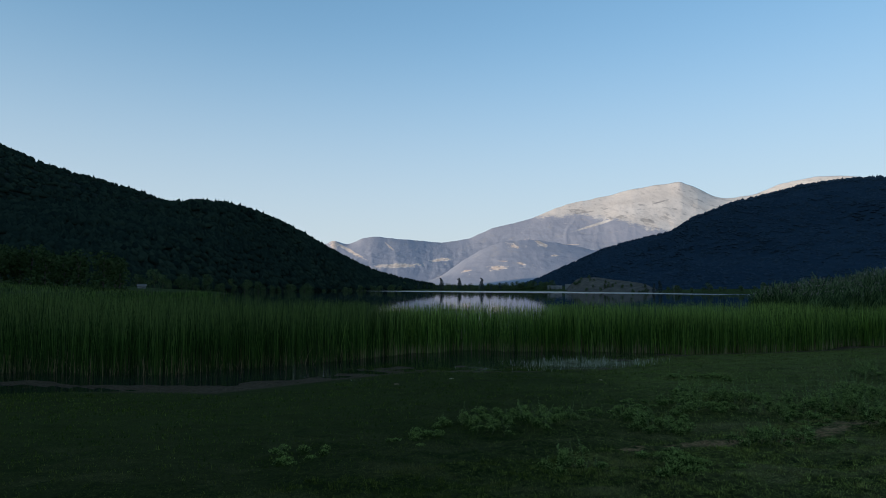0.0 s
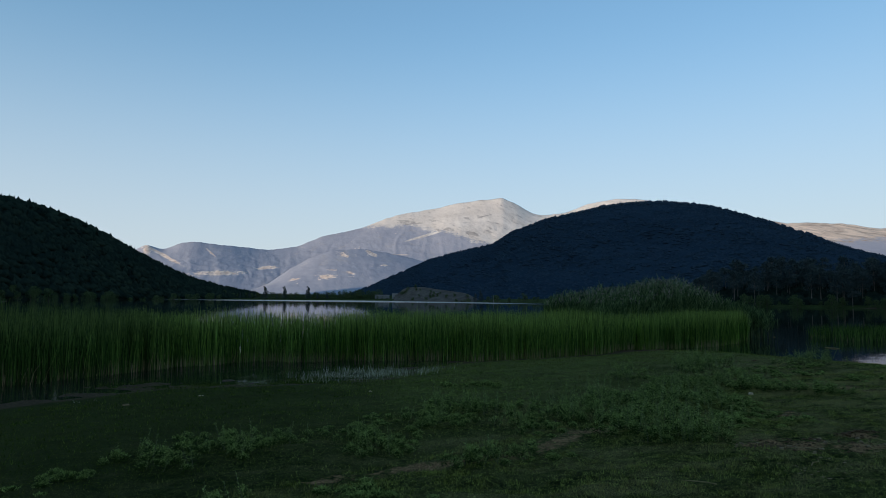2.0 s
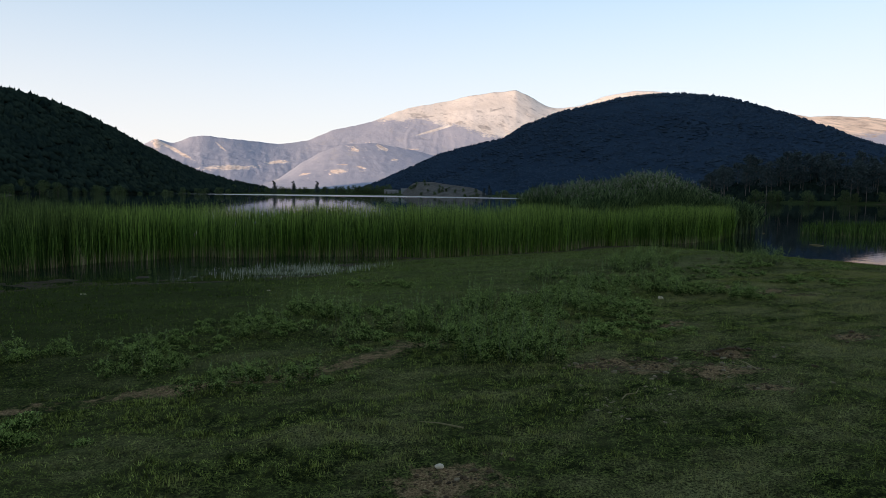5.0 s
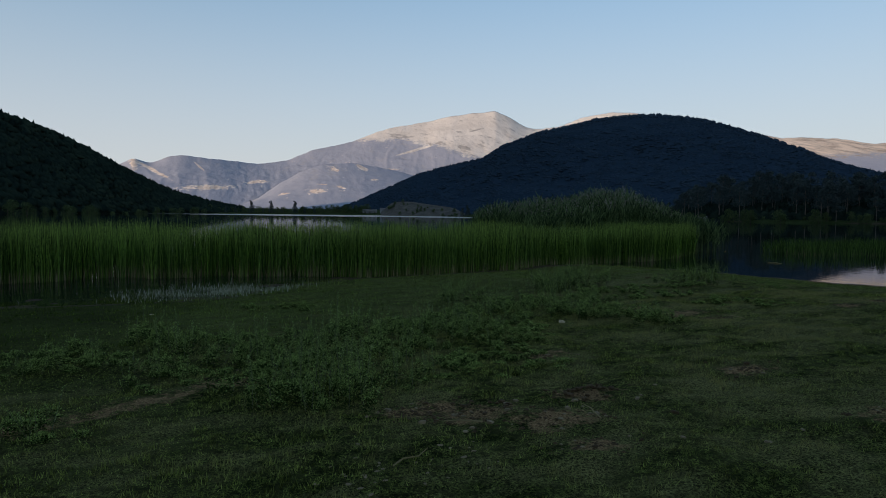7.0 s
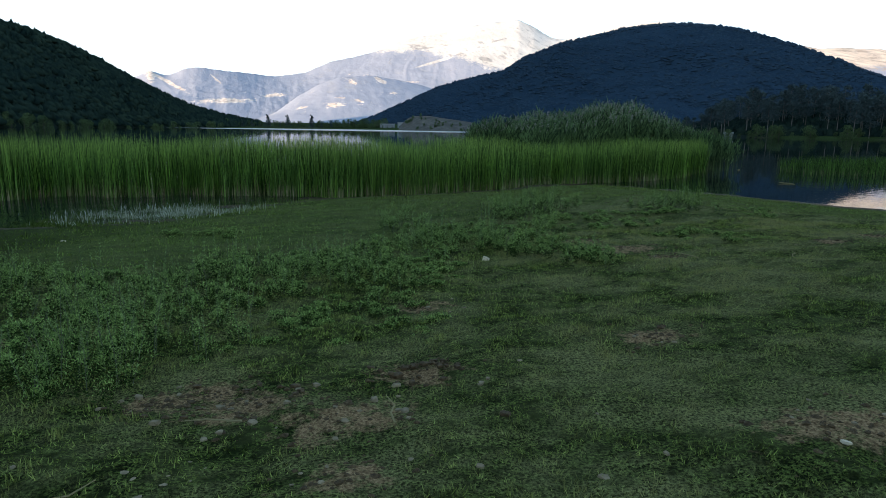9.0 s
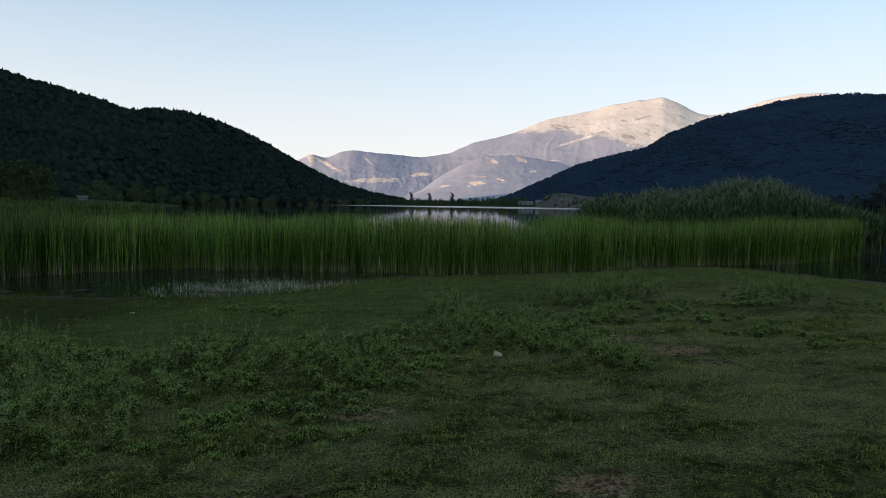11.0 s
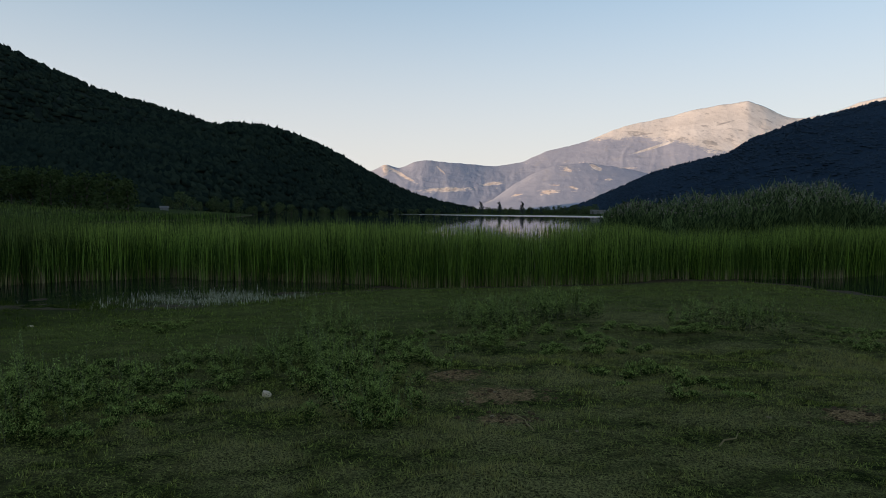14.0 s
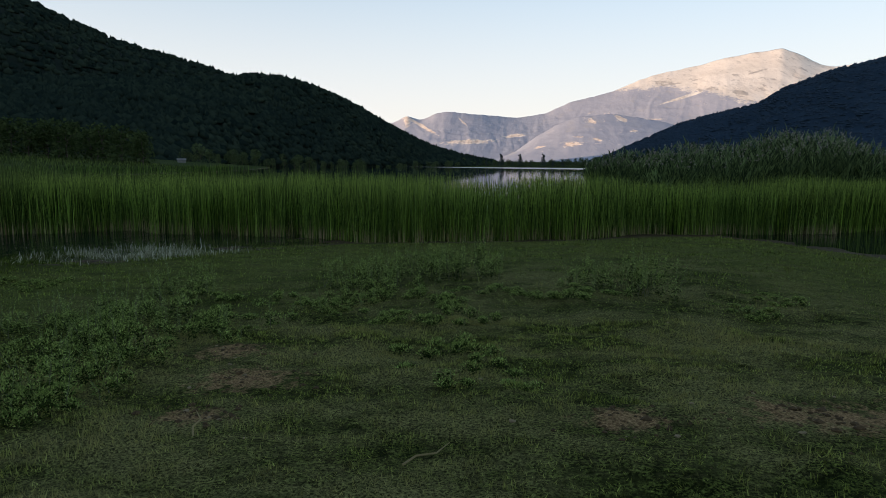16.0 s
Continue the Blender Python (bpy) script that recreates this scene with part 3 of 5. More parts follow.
class Hill:
    """A slope that rises from base to a ridge whose outline is given in degrees above the eye, by azimuth."""

    def __init__(self, ridge, base_r, ridge_r, back, relief, cell, seed, bulge=0.15, ridged=False, canopy=0.0):
        self.ridge, self.base_r, self.ridge_r, self.back = ridge, base_r, ridge_r, back
        self.relief, self.cell, self.seed, self.bulge, self.ridged, self.canopy = relief, cell, seed, bulge, ridged, canopy

    def at(self, az, u):
        r0, r1 = curve_at(self.base_r, az), curve_at(self.ridge_r, az)
        crest = curve_at(self.ridge, az, 0.3 if self.ridged else 0.5)
        if self.ridged:
            # the outline's small dips and horns fade out down the slope
            broad = curve_at(self.ridge, az + 1.6 * (fbm(az * 0.25, u * 2.5, 3, self.seed + 3) - 0.5), 3.5)
            crest = broad + (crest - broad) * np.clip(u, 0, 1) ** 4
        top = np.maximum(r1 * np.tan(np.radians(crest)) + EYE[2] - self.canopy, 0.5)
        r = np.where(u <= 1, r0 + (r1 - r0) * u, r1 + self.back * (u - 1))
        s = np.where(u <= 1, u * (1 + self.bulge - self.bulge * u), 1 - smooth(1.0, 2.0, u))
        x, y = EYE[0] + r * np.sin(np.radians(az)), EYE[1] + r * np.cos(np.radians(az))
        n = fbm(x / self.cell, y / self.cell, 6 if self.ridged else 4, self.seed, self.ridged) - (0.7 if self.ridged else 0.5)
        window = np.clip(4.6 * u * np.maximum(1 - u, 0) ** 1.15, 0, 1) + 0.02
        z = -2 + (top + 2) * s + n * self.relief * np.where(u <= 1, window, 0.05) * np.clip(top / 60, 0.1, 1)
        if self.ridged:
            # gullies and spurs that run down the slope
            bend = az + 2.2 * (fbm(az * 0.35, u * 2.0, 3, self.seed + 5) - 0.5)
            gully = fbm(bend * 0.75, u * 1.7, 6, self.seed + 7, True) - 0.7
            z = z + gully * 7 * np.where(u <= 1, window, 0.03) * np.clip(top / 300, 0.15, 1)
            # small crags that roughen only the crest itself
            crag = np.radians((fbm(az * 1.9, 0 * az + 2.2, 4, 77) - 0.5) * 0.13) * r1
            z = z + crag * np.where(u <= 1, np.clip(u, 0, 1) ** 14, np.clip(2 - u, 0, 1) ** 14)
        return np.stack([x, y, z], -1)

    def mesh(self, name, az0, az1, naz, nu, mat):
        az, u = np.meshgrid(np.linspace(az0, az1, naz), np.concatenate([np.linspace(0, 1, nu), np.linspace(1.06, 2.0, 8)]), indexing="ij")
        self.az, self.u = az, u
        return mesh_of(name, self.at(az, u).reshape(-1, 3), grid_faces(naz, nu + 8)[:, ::-1], mat, soft=True)


left_hill = Hill([(-75, 7), (-60, 6.5), (-40, 6.0), (-30, 6.6), (-26, 6.85), (-24, 7.1), (-22, 7.32), (-19.7, 7.2), (-17.8, 6.72), (-15.3, 5.78), (-13.4, 4.85),
                  (-11.6, 3.8), (-9.7, 2.8), (-7.2, 1.6), (-4.5, 0.85), (-2, 0.4), (0, -0.2)],
                 [(-75, 160), (-40, 270), (-28, 310), (-15, 420), (-8, 520), (0, 580)], [(-75, 380), (-40, 430), (-25, 470), (-12, 560), (-6, 610), (0, 640)], 160, 22, 60, 11, canopy=1.5)
back_hill = Hill([(-95, 7), (-70, 8.5), (-55, 10.5), (-48, 13.2), (-45, 13.9), (-40, 12.35), (-37, 10.95), (-35, 10.15), (-33, 9.4), (-30, 8.7), (-27, 8.05), (-24.5, 7.2), (-20, 5.8), (-14, 3.5), (-8, 0)],
                 [(-95, 380), (-40, 480), (-8, 640)], [(-95, 900), (-40, 1000), (-8, 1000)], 400, 60, 140, 21, canopy=3.0)
right_hill = Hill([(4.6, -0.3), (7.9, 0.95), (10.9, 2.3), (13.9, 3.65), (17.3, 4.55), (19.5, 5.05), (21.2, 6.2), (24.5, 7.4), (27.2, 7.9), (29, 8.35), (31.3, 8.62), (33.9, 8.66),
                   (37.3, 8.25), (39.7, 7.5), (42.5, 6.5), (44.9, 5.55), (47.1, 4.5), (49, 3.8), (53, 2.8), (60, 3.5), (80, 7), (100, 9)],
                  [(4.6, 650), (10, 600), (17, 470), (30, 450), (40, 420), (50, 400), (60, 380), (100, 380)], [(4.6, 720), (10, 780), (30, 820), (50, 760), (100, 800)], 300, 45, 110, 31, canopy=2.5)
massif = Hill([(-18, 1.0), (-13, 2.6), (-11.2, 3.6), (-10.5, 3.85), (-10.1, 4.2), (-9.7, 4.08), (-9.1, 3.92), (-8.5, 3.84), (-7.4, 4.42), (-6.4, 4.6), (-4.7, 4.42), (-2.4, 4.22), (0, 4.06), (2.2, 4.42), (4.3, 5.36), (5.9, 5.74), (7.6, 6.12),
               (9.4, 6.9), (11.2, 7.48), (13.2, 7.86), (14.9, 8.18), (16.7, 8.58), (18.2, 8.82), (19.2, 8.9), (19.9, 8.98), (20.35, 9.1), (20.8, 8.94), (21.3, 8.68), (21.9, 8.4), (22.6, 8.0), (23.4, 7.58), (24.2, 7.42), (25.2, 7.58), (26.3, 7.64), (26.9, 7.9), (28.1, 8.4), (29.6, 8.65), (30.7, 8.8), (33, 8.6),
               (38, 7.4), (43.7, 6.2), (46, 6.1), (48, 5.9), (49.6, 5.5), (52.2, 5.38), (65, 5.0), (80, 5.5), (100, 7)],
              [(-18, 1900), (0, 2000), (30, 2300), (100, 2300)], [(-18, 3000), (-4, 3100), (6, 3600), (14, 4100), (24, 4250), (100, 4250)], 350, 16, 380, 41, -0.1, True)
foothill = Hill([(-3, 0.1), (-0.4, 1.0), (1.5, 2.4), (3.4, 3.5), (5.2, 4.15), (8.1, 4.36), (11, 3.86), (14, 3.2), (20, 2.4), (30, 1.5), (50, 0.6)],
                [(-3, 1500), (50, 1500)], [(-3, 2000), (8, 2350), (50, 2350)], 500, 8, 200, 51, 0.1, True)
# unseen ridge, added and sized to keep the low sun off the valley
rear_ridge = Hill([(196, 10), (206, 17), (214, 19.6), (225, 19.8), (240, 19.5), (255, 18.5), (270, 17), (282, 15), (290, 12)], [(196, 260), (290, 260)], [(196, 900), (290, 900)], 500, 60, 200, 61)
rear_hills = Hill([(95, 8), (120, 6), (150, 5), (180, 5.5), (205, 5)], [(95, 900), (205, 900)], [(95, 2200), (205, 2200)], 800, 150, 700, 63)

tagged(left_hill.mesh("left_hill", -75, -0.5, 200, 46, M_HILL), "dark wooded hill sloping down to the lake shore", "hill", kind="structure")
tagged(back_hill.mesh("back_hill", -95, -8, 180, 46, M_HILL), "high dark wooded hillside behind the lower hill", "hill", kind="structure")
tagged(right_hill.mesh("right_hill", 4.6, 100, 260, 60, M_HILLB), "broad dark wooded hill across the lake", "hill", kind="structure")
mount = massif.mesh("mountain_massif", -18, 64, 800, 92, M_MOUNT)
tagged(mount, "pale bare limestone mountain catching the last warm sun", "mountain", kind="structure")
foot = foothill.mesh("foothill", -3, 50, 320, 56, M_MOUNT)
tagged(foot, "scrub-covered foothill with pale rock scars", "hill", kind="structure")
tagged(rear_ridge.mesh("rear_ridge", 196, 290, 120, 30, M_HILL), "high dark hill added unseen behind the meadow to hide the low sun", "hill", kind="structure")
tagged(rear_hills.mesh("rear_hills", 95, 205, 120, 24, M_HILL), "distant dark hills behind the meadow", "hill", kind="structure")

# the pale cliffs and scars of the far slopes: azimuth, height in degrees, half length, half thickness, slope
SCARS = ((-4.4, 1.95, 2.3, 0.22, 0.03), (-0.4, 2.5, 1.0, 0.15, 0.14), (-8.0, 2.95, 1.2, 0.14, -0.52), (-9.95, 3.7, 0.3, 0.5, 0.0), (-8.9, 3.5, 0.8, 0.10, -0.5), (-5.0, 3.7, 0.4, 0.10, -0.9),
         (6.2, 3.75, 0.6, 0.22, -0.4), (8.6, 3.95, 0.6, 0.24, -0.4), (4.8, 1.8, 1.0, 0.22, 0.05), (5.2, 2.42, 0.5, 0.07, 0.0), (1.94, 1.54, 0.6, 0.09, 0.15), (9.74, 2.9, 0.3, 0.08, 0.0),
         (11.4, 3.87, 0.8, 0.05, -0.05), (6.8, 2.2, 0.4, 0.10, -0.3))
CAP = [(-18, 9), (6.0, 7.0), (7.7, 6.3), (9.8, 6.2), (12.1, 6.55), (14.0, 6.1), (15.5, 6.05), (16.1, 5.65), (18.2, 5.0), (21, 4.9), (26, 6.4), (36, 5.5), (43, 4.7), (54, 4.6), (100, 4.6)]
TONGUE = (13.3, 5.55, 2.3, 0.13, 0.288)
# streaks of painted gully shade, laid out like SCARS
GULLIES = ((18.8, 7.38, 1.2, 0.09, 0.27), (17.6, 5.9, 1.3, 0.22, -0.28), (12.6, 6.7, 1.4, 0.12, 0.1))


def streaks(az, el, rows):
    return sum(np.exp(-((az - a) / wa) ** 2 - ((el - e - s * (az - a)) / we) ** 2) for a, e, wa, we, s in rows)


for hill, ob in ((massif, mount), (foothill, foot)):
    p = hill.at(hill.az, hill.u)
    el = np.degrees(np.arctan2(p[..., 2] - EYE[2], np.hypot(p[..., 0] - EYE[0], p[..., 1] - EYE[1])))
    cap = np.clip((el - curve_at(CAP, hill.az)) / 0.45, -2.5, 2.5)
    cap = np.maximum(cap, 3.2 * streaks(hill.az, el, (TONGUE,)) - 1.6) if hill is massif else cap * 0 - 3
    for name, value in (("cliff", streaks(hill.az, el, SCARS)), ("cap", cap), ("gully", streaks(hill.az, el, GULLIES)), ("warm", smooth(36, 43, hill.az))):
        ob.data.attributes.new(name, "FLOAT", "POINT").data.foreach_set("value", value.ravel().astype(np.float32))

# ---------- woodland on the hills ----------
def clump_shape(seg, rings, seed, pointed):
    """One rough tree crown: a jittered ball or cone, unit sized, standing on z = 0."""
    r = np.random.default_rng(seed)
    verts = [(0, 0, 0.0)]
    for k in range(1, rings):
        s = (k - 0.7) / (rings - 0.7)
        w = (1.12 * (1 - s ** 2.4) ** 0.6) if not pointed else (1.15 * (1 - s) ** 0.8)
        for j in range(seg):
            a = 2 * math.pi * (j + 0.5 * (k % 2)) / seg
            q = 0.5 * w * r.uniform(0.7, 1.3)
            verts.append((q * math.cos(a), q * math.sin(a), s + r.uniform(-0.06, 0.06)))
    verts.append((r.uniform(-0.08, 0.08), r.uniform(-0.08, 0.08), 1.0))
    faces = [(0, 1 + (j + 1) % seg, 1 + j) for j in range(seg)]
    for k in range(rings - 2):
        for j in range(seg):
            a, b = 1 + k * seg + j, 1 + k * seg + (j + 1) % seg
            faces += [(a, b, b + seg), (a, b + seg, a + seg)]
    top = len(verts) - 1
    faces += [(top - seg + j, top - seg + (j + 1) % seg, top) for j in range(seg)]
    return np.array(verts), np.array(faces)


def woodland(name, hill, az0, az1, count, size, seed, label, mat, seg=5, rings=3, limit=1.03, squat=1.0, start=0.0):
    r = np.random.default_rng(seed)
    az, u = r.uniform(az0, az1, count), np.clip(r.uniform(start, limit, count) ** 0.85, 0, limit)
    p = hill.at(az, u)
    keep = p[:, 2] > 1.0
    p = p[keep]
    shapes = [clump_shape(seg, rings, seed + k, k % 3 == 2) for k in range(6)]
    pick = r.integers(0, 6, len(p))
    pieces = []
    for k, (v, f) in enumerate(shapes):
        q = p[pick == k]
        n = len(q)
        tall = squat * size * r.uniform(0.75, 1.2, n) * (1.15 if k % 3 == 2 else 0.95)
        wide = size * r.uniform(0.8, 1.35, n) * (0.75 if k % 3 == 2 else 1.1)
        turn = r.uniform(0, 6.28, n)
        c, s = np.cos(turn)[:, None], np.sin(turn)[:, None]
        x = (v[None, :, 0] * c - v[None, :, 1] * s) * wide[:, None] + q[:, None, 0]
        y = (v[None, :, 0] * s + v[None, :, 1] * c) * wide[:, None] + q[:, None, 1]
        z = v[None, :, 2] * tall[:, None] + q[:, None, 2] - 0.25 * size
        pieces.append((np.stack([x, y, z], -1).reshape(-1, 3), (f[None] + (np.arange(n) * len(v))[:, None, None]).reshape(-1, 3)))
    ob = mesh_of(name, *merge(pieces), mat, soft=True)
    return tagged(ob, label, "woodland", kind="stuff")


woodland("hillside_woodland", left_hill, -50, -1.5, 9500, 4.3, 101, "dense dark woodland covering the lower lakeside hill", M_WOOD, 5, 3, squat=0.95)
woodland("hillside_woodland", back_hill, -62, -16, 7500, 7.0, 102, "dense dark woodland on the high hillside", M_WOOD, 5, 3, squat=0.9)
woodland("hillside_woodland", right_hill, 5.0, 62, 19000, 4.2, 103, "dense dark woodland over the broad hill, tinted by blue haze", M_FOREST, 4, 3, squat=0.38)

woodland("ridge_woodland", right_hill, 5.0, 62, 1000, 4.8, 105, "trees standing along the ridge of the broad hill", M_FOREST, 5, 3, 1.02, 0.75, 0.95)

# ---------- reeds ----------
REED_FRONT = [(-46, 21.5), (-30, 20.8), (-13, 20.3), (-9.3, 19.9), (-7, 21.5), (-3.8, 24), (-1.5, 27.2), (0.5, 28.4), (7, 28.3), (10, 27.3), (13.5, 27.5), (17, 29),
              (19.2, 30.9), (22.8, 32.2), (26, 32.6), (30, 35), (33, 37.6), (36, 42)]


def reed_points(count, depth_scale, seed):
    """Places behind the front line of the reed bed; depth grows towards the shallow end."""
    r = np.random.default_rng(seed)
    line = np.array(REED_FRONT)
    seg = np.hypot(*np.diff(line, axis=0).T)
    s = np.concatenate([[0], np.cumsum(seg)])
    t = r.uniform(0, s[-1], count)
    x, y = np.interp(t, s, line[:, 0]), np.interp(t, s, line[:, 1])
    deep = np.where(x < -3, 22, np.where(x < 19, 9.0, 5.0)) * depth_scale
    d = r.beta(0.9, 1.8, count) * deep
    ragged = (vnoise(t * 0.9, t * 0 + 3.3, 8) - 0.5) * 0.9 + (vnoise(t * 4.0, t * 0 + 1.3, 9) - 0.5) * 0.3
    return x - d * 0.12 + r.normal(0, 0.05, count), y + d + ragged, d


def build_reeds():
    x, y, d = reed_points(84000, 1.0, 11)
    r = np.random.default_rng(12)
    gap = vnoise(x * 0.7, y * 0.7, 14)
    keep = r.uniform(size=len(x)) < 0.2 + 1.1 * gap
    x, y, d = x[keep], y[keep], d[keep]
    n = len(x)
    tall = (2.12 + 0.5 * smooth(-2, -16, x)) * (0.86 + 0.22 * vnoise(x * 0.5, y * 0.5, 15)) * (1 - 0.33 * r.beta(1, 4, n))
    tall *= (1 - 0.25 * smooth(0.5, 0.0, d) * r.uniform(0, 1, n)) * np.where(r.uniform(size=n) < 0.06, 1.12, 1.0)
    base = np.stack([x, y, np.full(n, -0.12)], 1)
    wide, lean = r.uniform(0.011, 0.023, n), np.abs(r.normal(0.05, 0.09, n)) * tall
    # blades at the left end of the bed take the darker material
    left_part = x < -2.5 + 3.5 * (vnoise(x * 0.6, y * 0.6, 19) - 0.5) + r.normal(0, 1.2, n)
    for pick, mat, label in ((~left_part, M_REED, "dense green bulrushes with tan feet standing in shallow water"), (left_part, M_REED_DARK, "darker bulrushes crowding the shallow water on the left")):
        v, f = blades(base[pick], tall[pick] + 0.12, wide[pick], lean[pick], 16, 3, 0.9)
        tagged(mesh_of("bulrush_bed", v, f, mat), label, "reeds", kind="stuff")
    x, y, d = reed_points(8500, 0.06, 117)
    keep = (vnoise(x * 1.3, y * 1.3, 118) > 0.28) & (x < 27) & (x > -3 + r.normal(0, 1.5, len(x)))
    x, y = x[keep], y[keep]
    n = len(x)
    base = np.stack([x, y - 0.12, np.full(n, -0.12)], 1)
    tall = (1.95 + 0.4 * smooth(-2, -16, x)) * r.uniform(0.55, 1.05, n)
    v, f = blades(base, tall, r.uniform(0.010, 0.020, n), np.abs(r.normal(0.04, 0.09, n)) * tall, 119, 3, 0.85)
    tagged(mesh_of("bulrush_fringe", v, f, M_REED_EDGE), "separate bulrush stems with tan feet at the water's edge", "reeds", kind="stuff")
    x, y, d = reed_points(2200, 0.12, 17)
    x, y = x[x < 20], y[x < 20]
    n = len(x)
    base = np.stack([x, y - 0.1, np.full(n, -0.1)], 1)
    v, f = blades(base, r.uniform(0.25, 0.95, n), r.uniform(0.012, 0.022, n), np.abs(r.normal(0.08, 0.14, n)), 18, 2)
    tagged(mesh_of("dry_reed_stalks", v, f, M_STALK), "broken tan reed stalks along the front of the bulrushes", "reeds", kind="stuff")


def build_tall_reeds():
    r = np.random.default_rng(21)
    n = 4600
    x = r.uniform(18.2, 37.2, n)
    q = r.uniform(-1, 1, n)
    y = np.minimum(37.0 + 0.40 * (x - 18.2), 42.6) + 3.0 * q * smooth(17.6, 21, x) + r.normal(0, 0.3, n)
    crown = np.interp(x, (18.2, 20, 22, 24.4, 26.8, 28.7, 30.6, 32, 33.4, 35, 37.2), (2.5, 2.95, 3.2, 3.45, 4.0, 4.25, 4.1, 3.55, 3.0, 2.45, 1.9)) * (1 - 0.22 * q * q)
    tall = crown * (0.90 + 0.16 * vnoise(x * 0.8, y * 0.8, 22)) * r.uniform(0.84, 1.05, n)
    lean = r.uniform(0.05, 0.35, n)
    base = np.stack([x, y, np.full(n, -0.1)], 1)
    stems = blades(base, tall, np.full(n, 0.026), lean, 23, 3, 0.6)
    tops = stems[0].reshape(n, -1, 3)[:, -1]
    leaves = []
    for k in range(9):
        s = r.uniform(0.3, 0.98, n)
        c = base + (tops - base) * s[:, None] * np.stack([s ** 0.8, s ** 0.8, np.ones(n)], 1)
        out = r.uniform(0, 2 * np.pi, n)
        ln = r.uniform(0.4, 0.8, n)
        d = np.stack([np.cos(out) * 0.4, np.sin(out) * 0.4, r.uniform(0.6, 1.1, n)], 1) * ln[:, None]
        side = np.stack([-np.sin(out), np.cos(out), r.uniform(-0.5, 0.5, n)], 1) * 0.018
        tip = c + d
        tip[:, 2] -= 0.18 * ln
        vv = np.stack([c, c + d * 0.5 - side, tip, c + d * 0.5 + side], 1).reshape(-1, 3)
        kk = (np.arange(n) * 4)[:, None]
        leaves.append((vv, np.concatenate([kk + np.array([[0, 1, 2]]), kk + np.array([[0, 2, 3]])])))
    v, f = merge([stems] + leaves)
    tagged(mesh_of("tall_reed_stand", v, f, M_CANE), "tall leafy grey-green reeds rising in a mound from the water", "reeds", kind="stuff")
    pick = tops[(r.uniform(size=n) < 0.6) & (tall > 0.92 * crown) & (tall > 2.5)]
    m = len(pick)
    bits = np.repeat(pick, 5, 0) + r.normal(0, 1, (m * 5, 3)) * np.array([0.035, 0.035, 0.09])
    v, f = leaf_quads(bits, r.uniform(0.03, 0.06, m * 5), 24, 0.2, 2.4)
    tagged(mesh_of("reed_plumes", v, f, M_PLUME), "soft brownish plumes on the tops of the tall reeds", "reeds", kind="stuff")


def build_sedge():
    r = np.random.default_rng(31)
    n = 5200
    a, q = r.uniform(0, 2 * np.pi, n), np.sqrt(r.uniform(0, 1, n))
    x, y = 50 + 10.5 * q * np.cos(a) + 2 * np.sin(a), 38.5 + 6.0 * q * np.sin(a)
    base = np.stack([x, y, np.full(n, -0.1)], 1)
    v, f = blades(base, r.uniform(0.75, 1.15, n), r.uniform(0.02, 0.035, n), np.abs(r.normal(0.15, 0.12, n)), 32, 2)
    tagged(mesh_of("sedge_bed", v, f, M_REED_DARK), "low green sedge island in the still water", "reeds", kind="stuff")
    for name, n, where, mat, tall, label in (
            ("waterside_tufts", 5200, (5.2, 1.25, 23.2, 0.85), M_DRY, 0.26, "pale grass tufts, brightened for water glints, in a shallow flooded margin"),
            ("waterside_tufts", 500, (-1.4, 0.7, 18.3, 0.35), M_DRY, 0.10, "pale grass tufts in a puddle at the meadow's edge"),
            ("flooded_turf", 42000, (2.8, 3.4, 22.5, 1.3), M_LUSH, 0.09, "drowned green turf in the shallow margin of the lake"),
            ("flooded_turf", 9000, (7.4, 1.3, 25.4, 1.2), M_LUSH, 0.09, "drowned green turf in the shallow margin of the lake")):
        x, y = r.normal(where[0], where[1], n), r.normal(where[2], where[3], n)
        d = lake_distance(x, y)
        keep = (fbm(x * 1.1, y * 2.4, 3, 34) > r.uniform(0.42, 0.62, n)) & (d > -3.2) & (d < 1.4)
        x, y, d = x[keep], y[keep], d[keep]
        n = len(x)
        base = np.stack([x, y, np.maximum(ground_z(x, y, d), -0.03) - 0.03], 1)
        v, f = blades(base, 0.03 + tall * r.beta(1.2, 2.2, n) * (0.5 + vnoise(x, y, 35)), np.full(n, 0.016), np.abs(r.normal(0.04, 0.06, n)), 33, 2)
        tagged(mesh_of(name, v, f, mat), label, "grass", kind="stuff")


def build_bank_reeds():
    """Rough reeds and tall grass that cover the far bank up to the trees."""
    r = np.random.default_rng(36)
    n = 26000
    a, q = np.radians(r.uniform(-46, -15, n)), r.uniform(52, 200, n)
    x, y = EYE[0] + q * np.sin(a), EYE[1] + q * np.cos(a)
    d = lake_distance(x, y)
    keep = (d > -7 + 5 * vnoise(x * 0.1, y * 0.1, 37)) & (fbm(x * 0.12, y * 0.12, 3, 38) > r.uniform(0.25, 0.6, n))
    x, y, d, q = x[keep], y[keep], d[keep], q[keep]
    n = len(x)
    base = np.stack([x, y, np.maximum(ground_z(x, y, d), 0.0) - 0.1], 1)
    tall = np.where(d < 3, 2.0, 0.9) * r.uniform(0.6, 1.1, n)
    v, f = blades(base, tall, r.uniform(0.04, 0.09, n) * q / 90, np.abs(r.normal(0.1, 0.15, n)) * tall, 39, 2)
    tagged(mesh_of("bank_reeds", v, f, M_REED_DARK), "rough olive reeds and tall grass on the far bank", "reeds", kind="stuff")


build_reeds()
build_bank_reeds()
build_tall_reeds()
build_sedge()

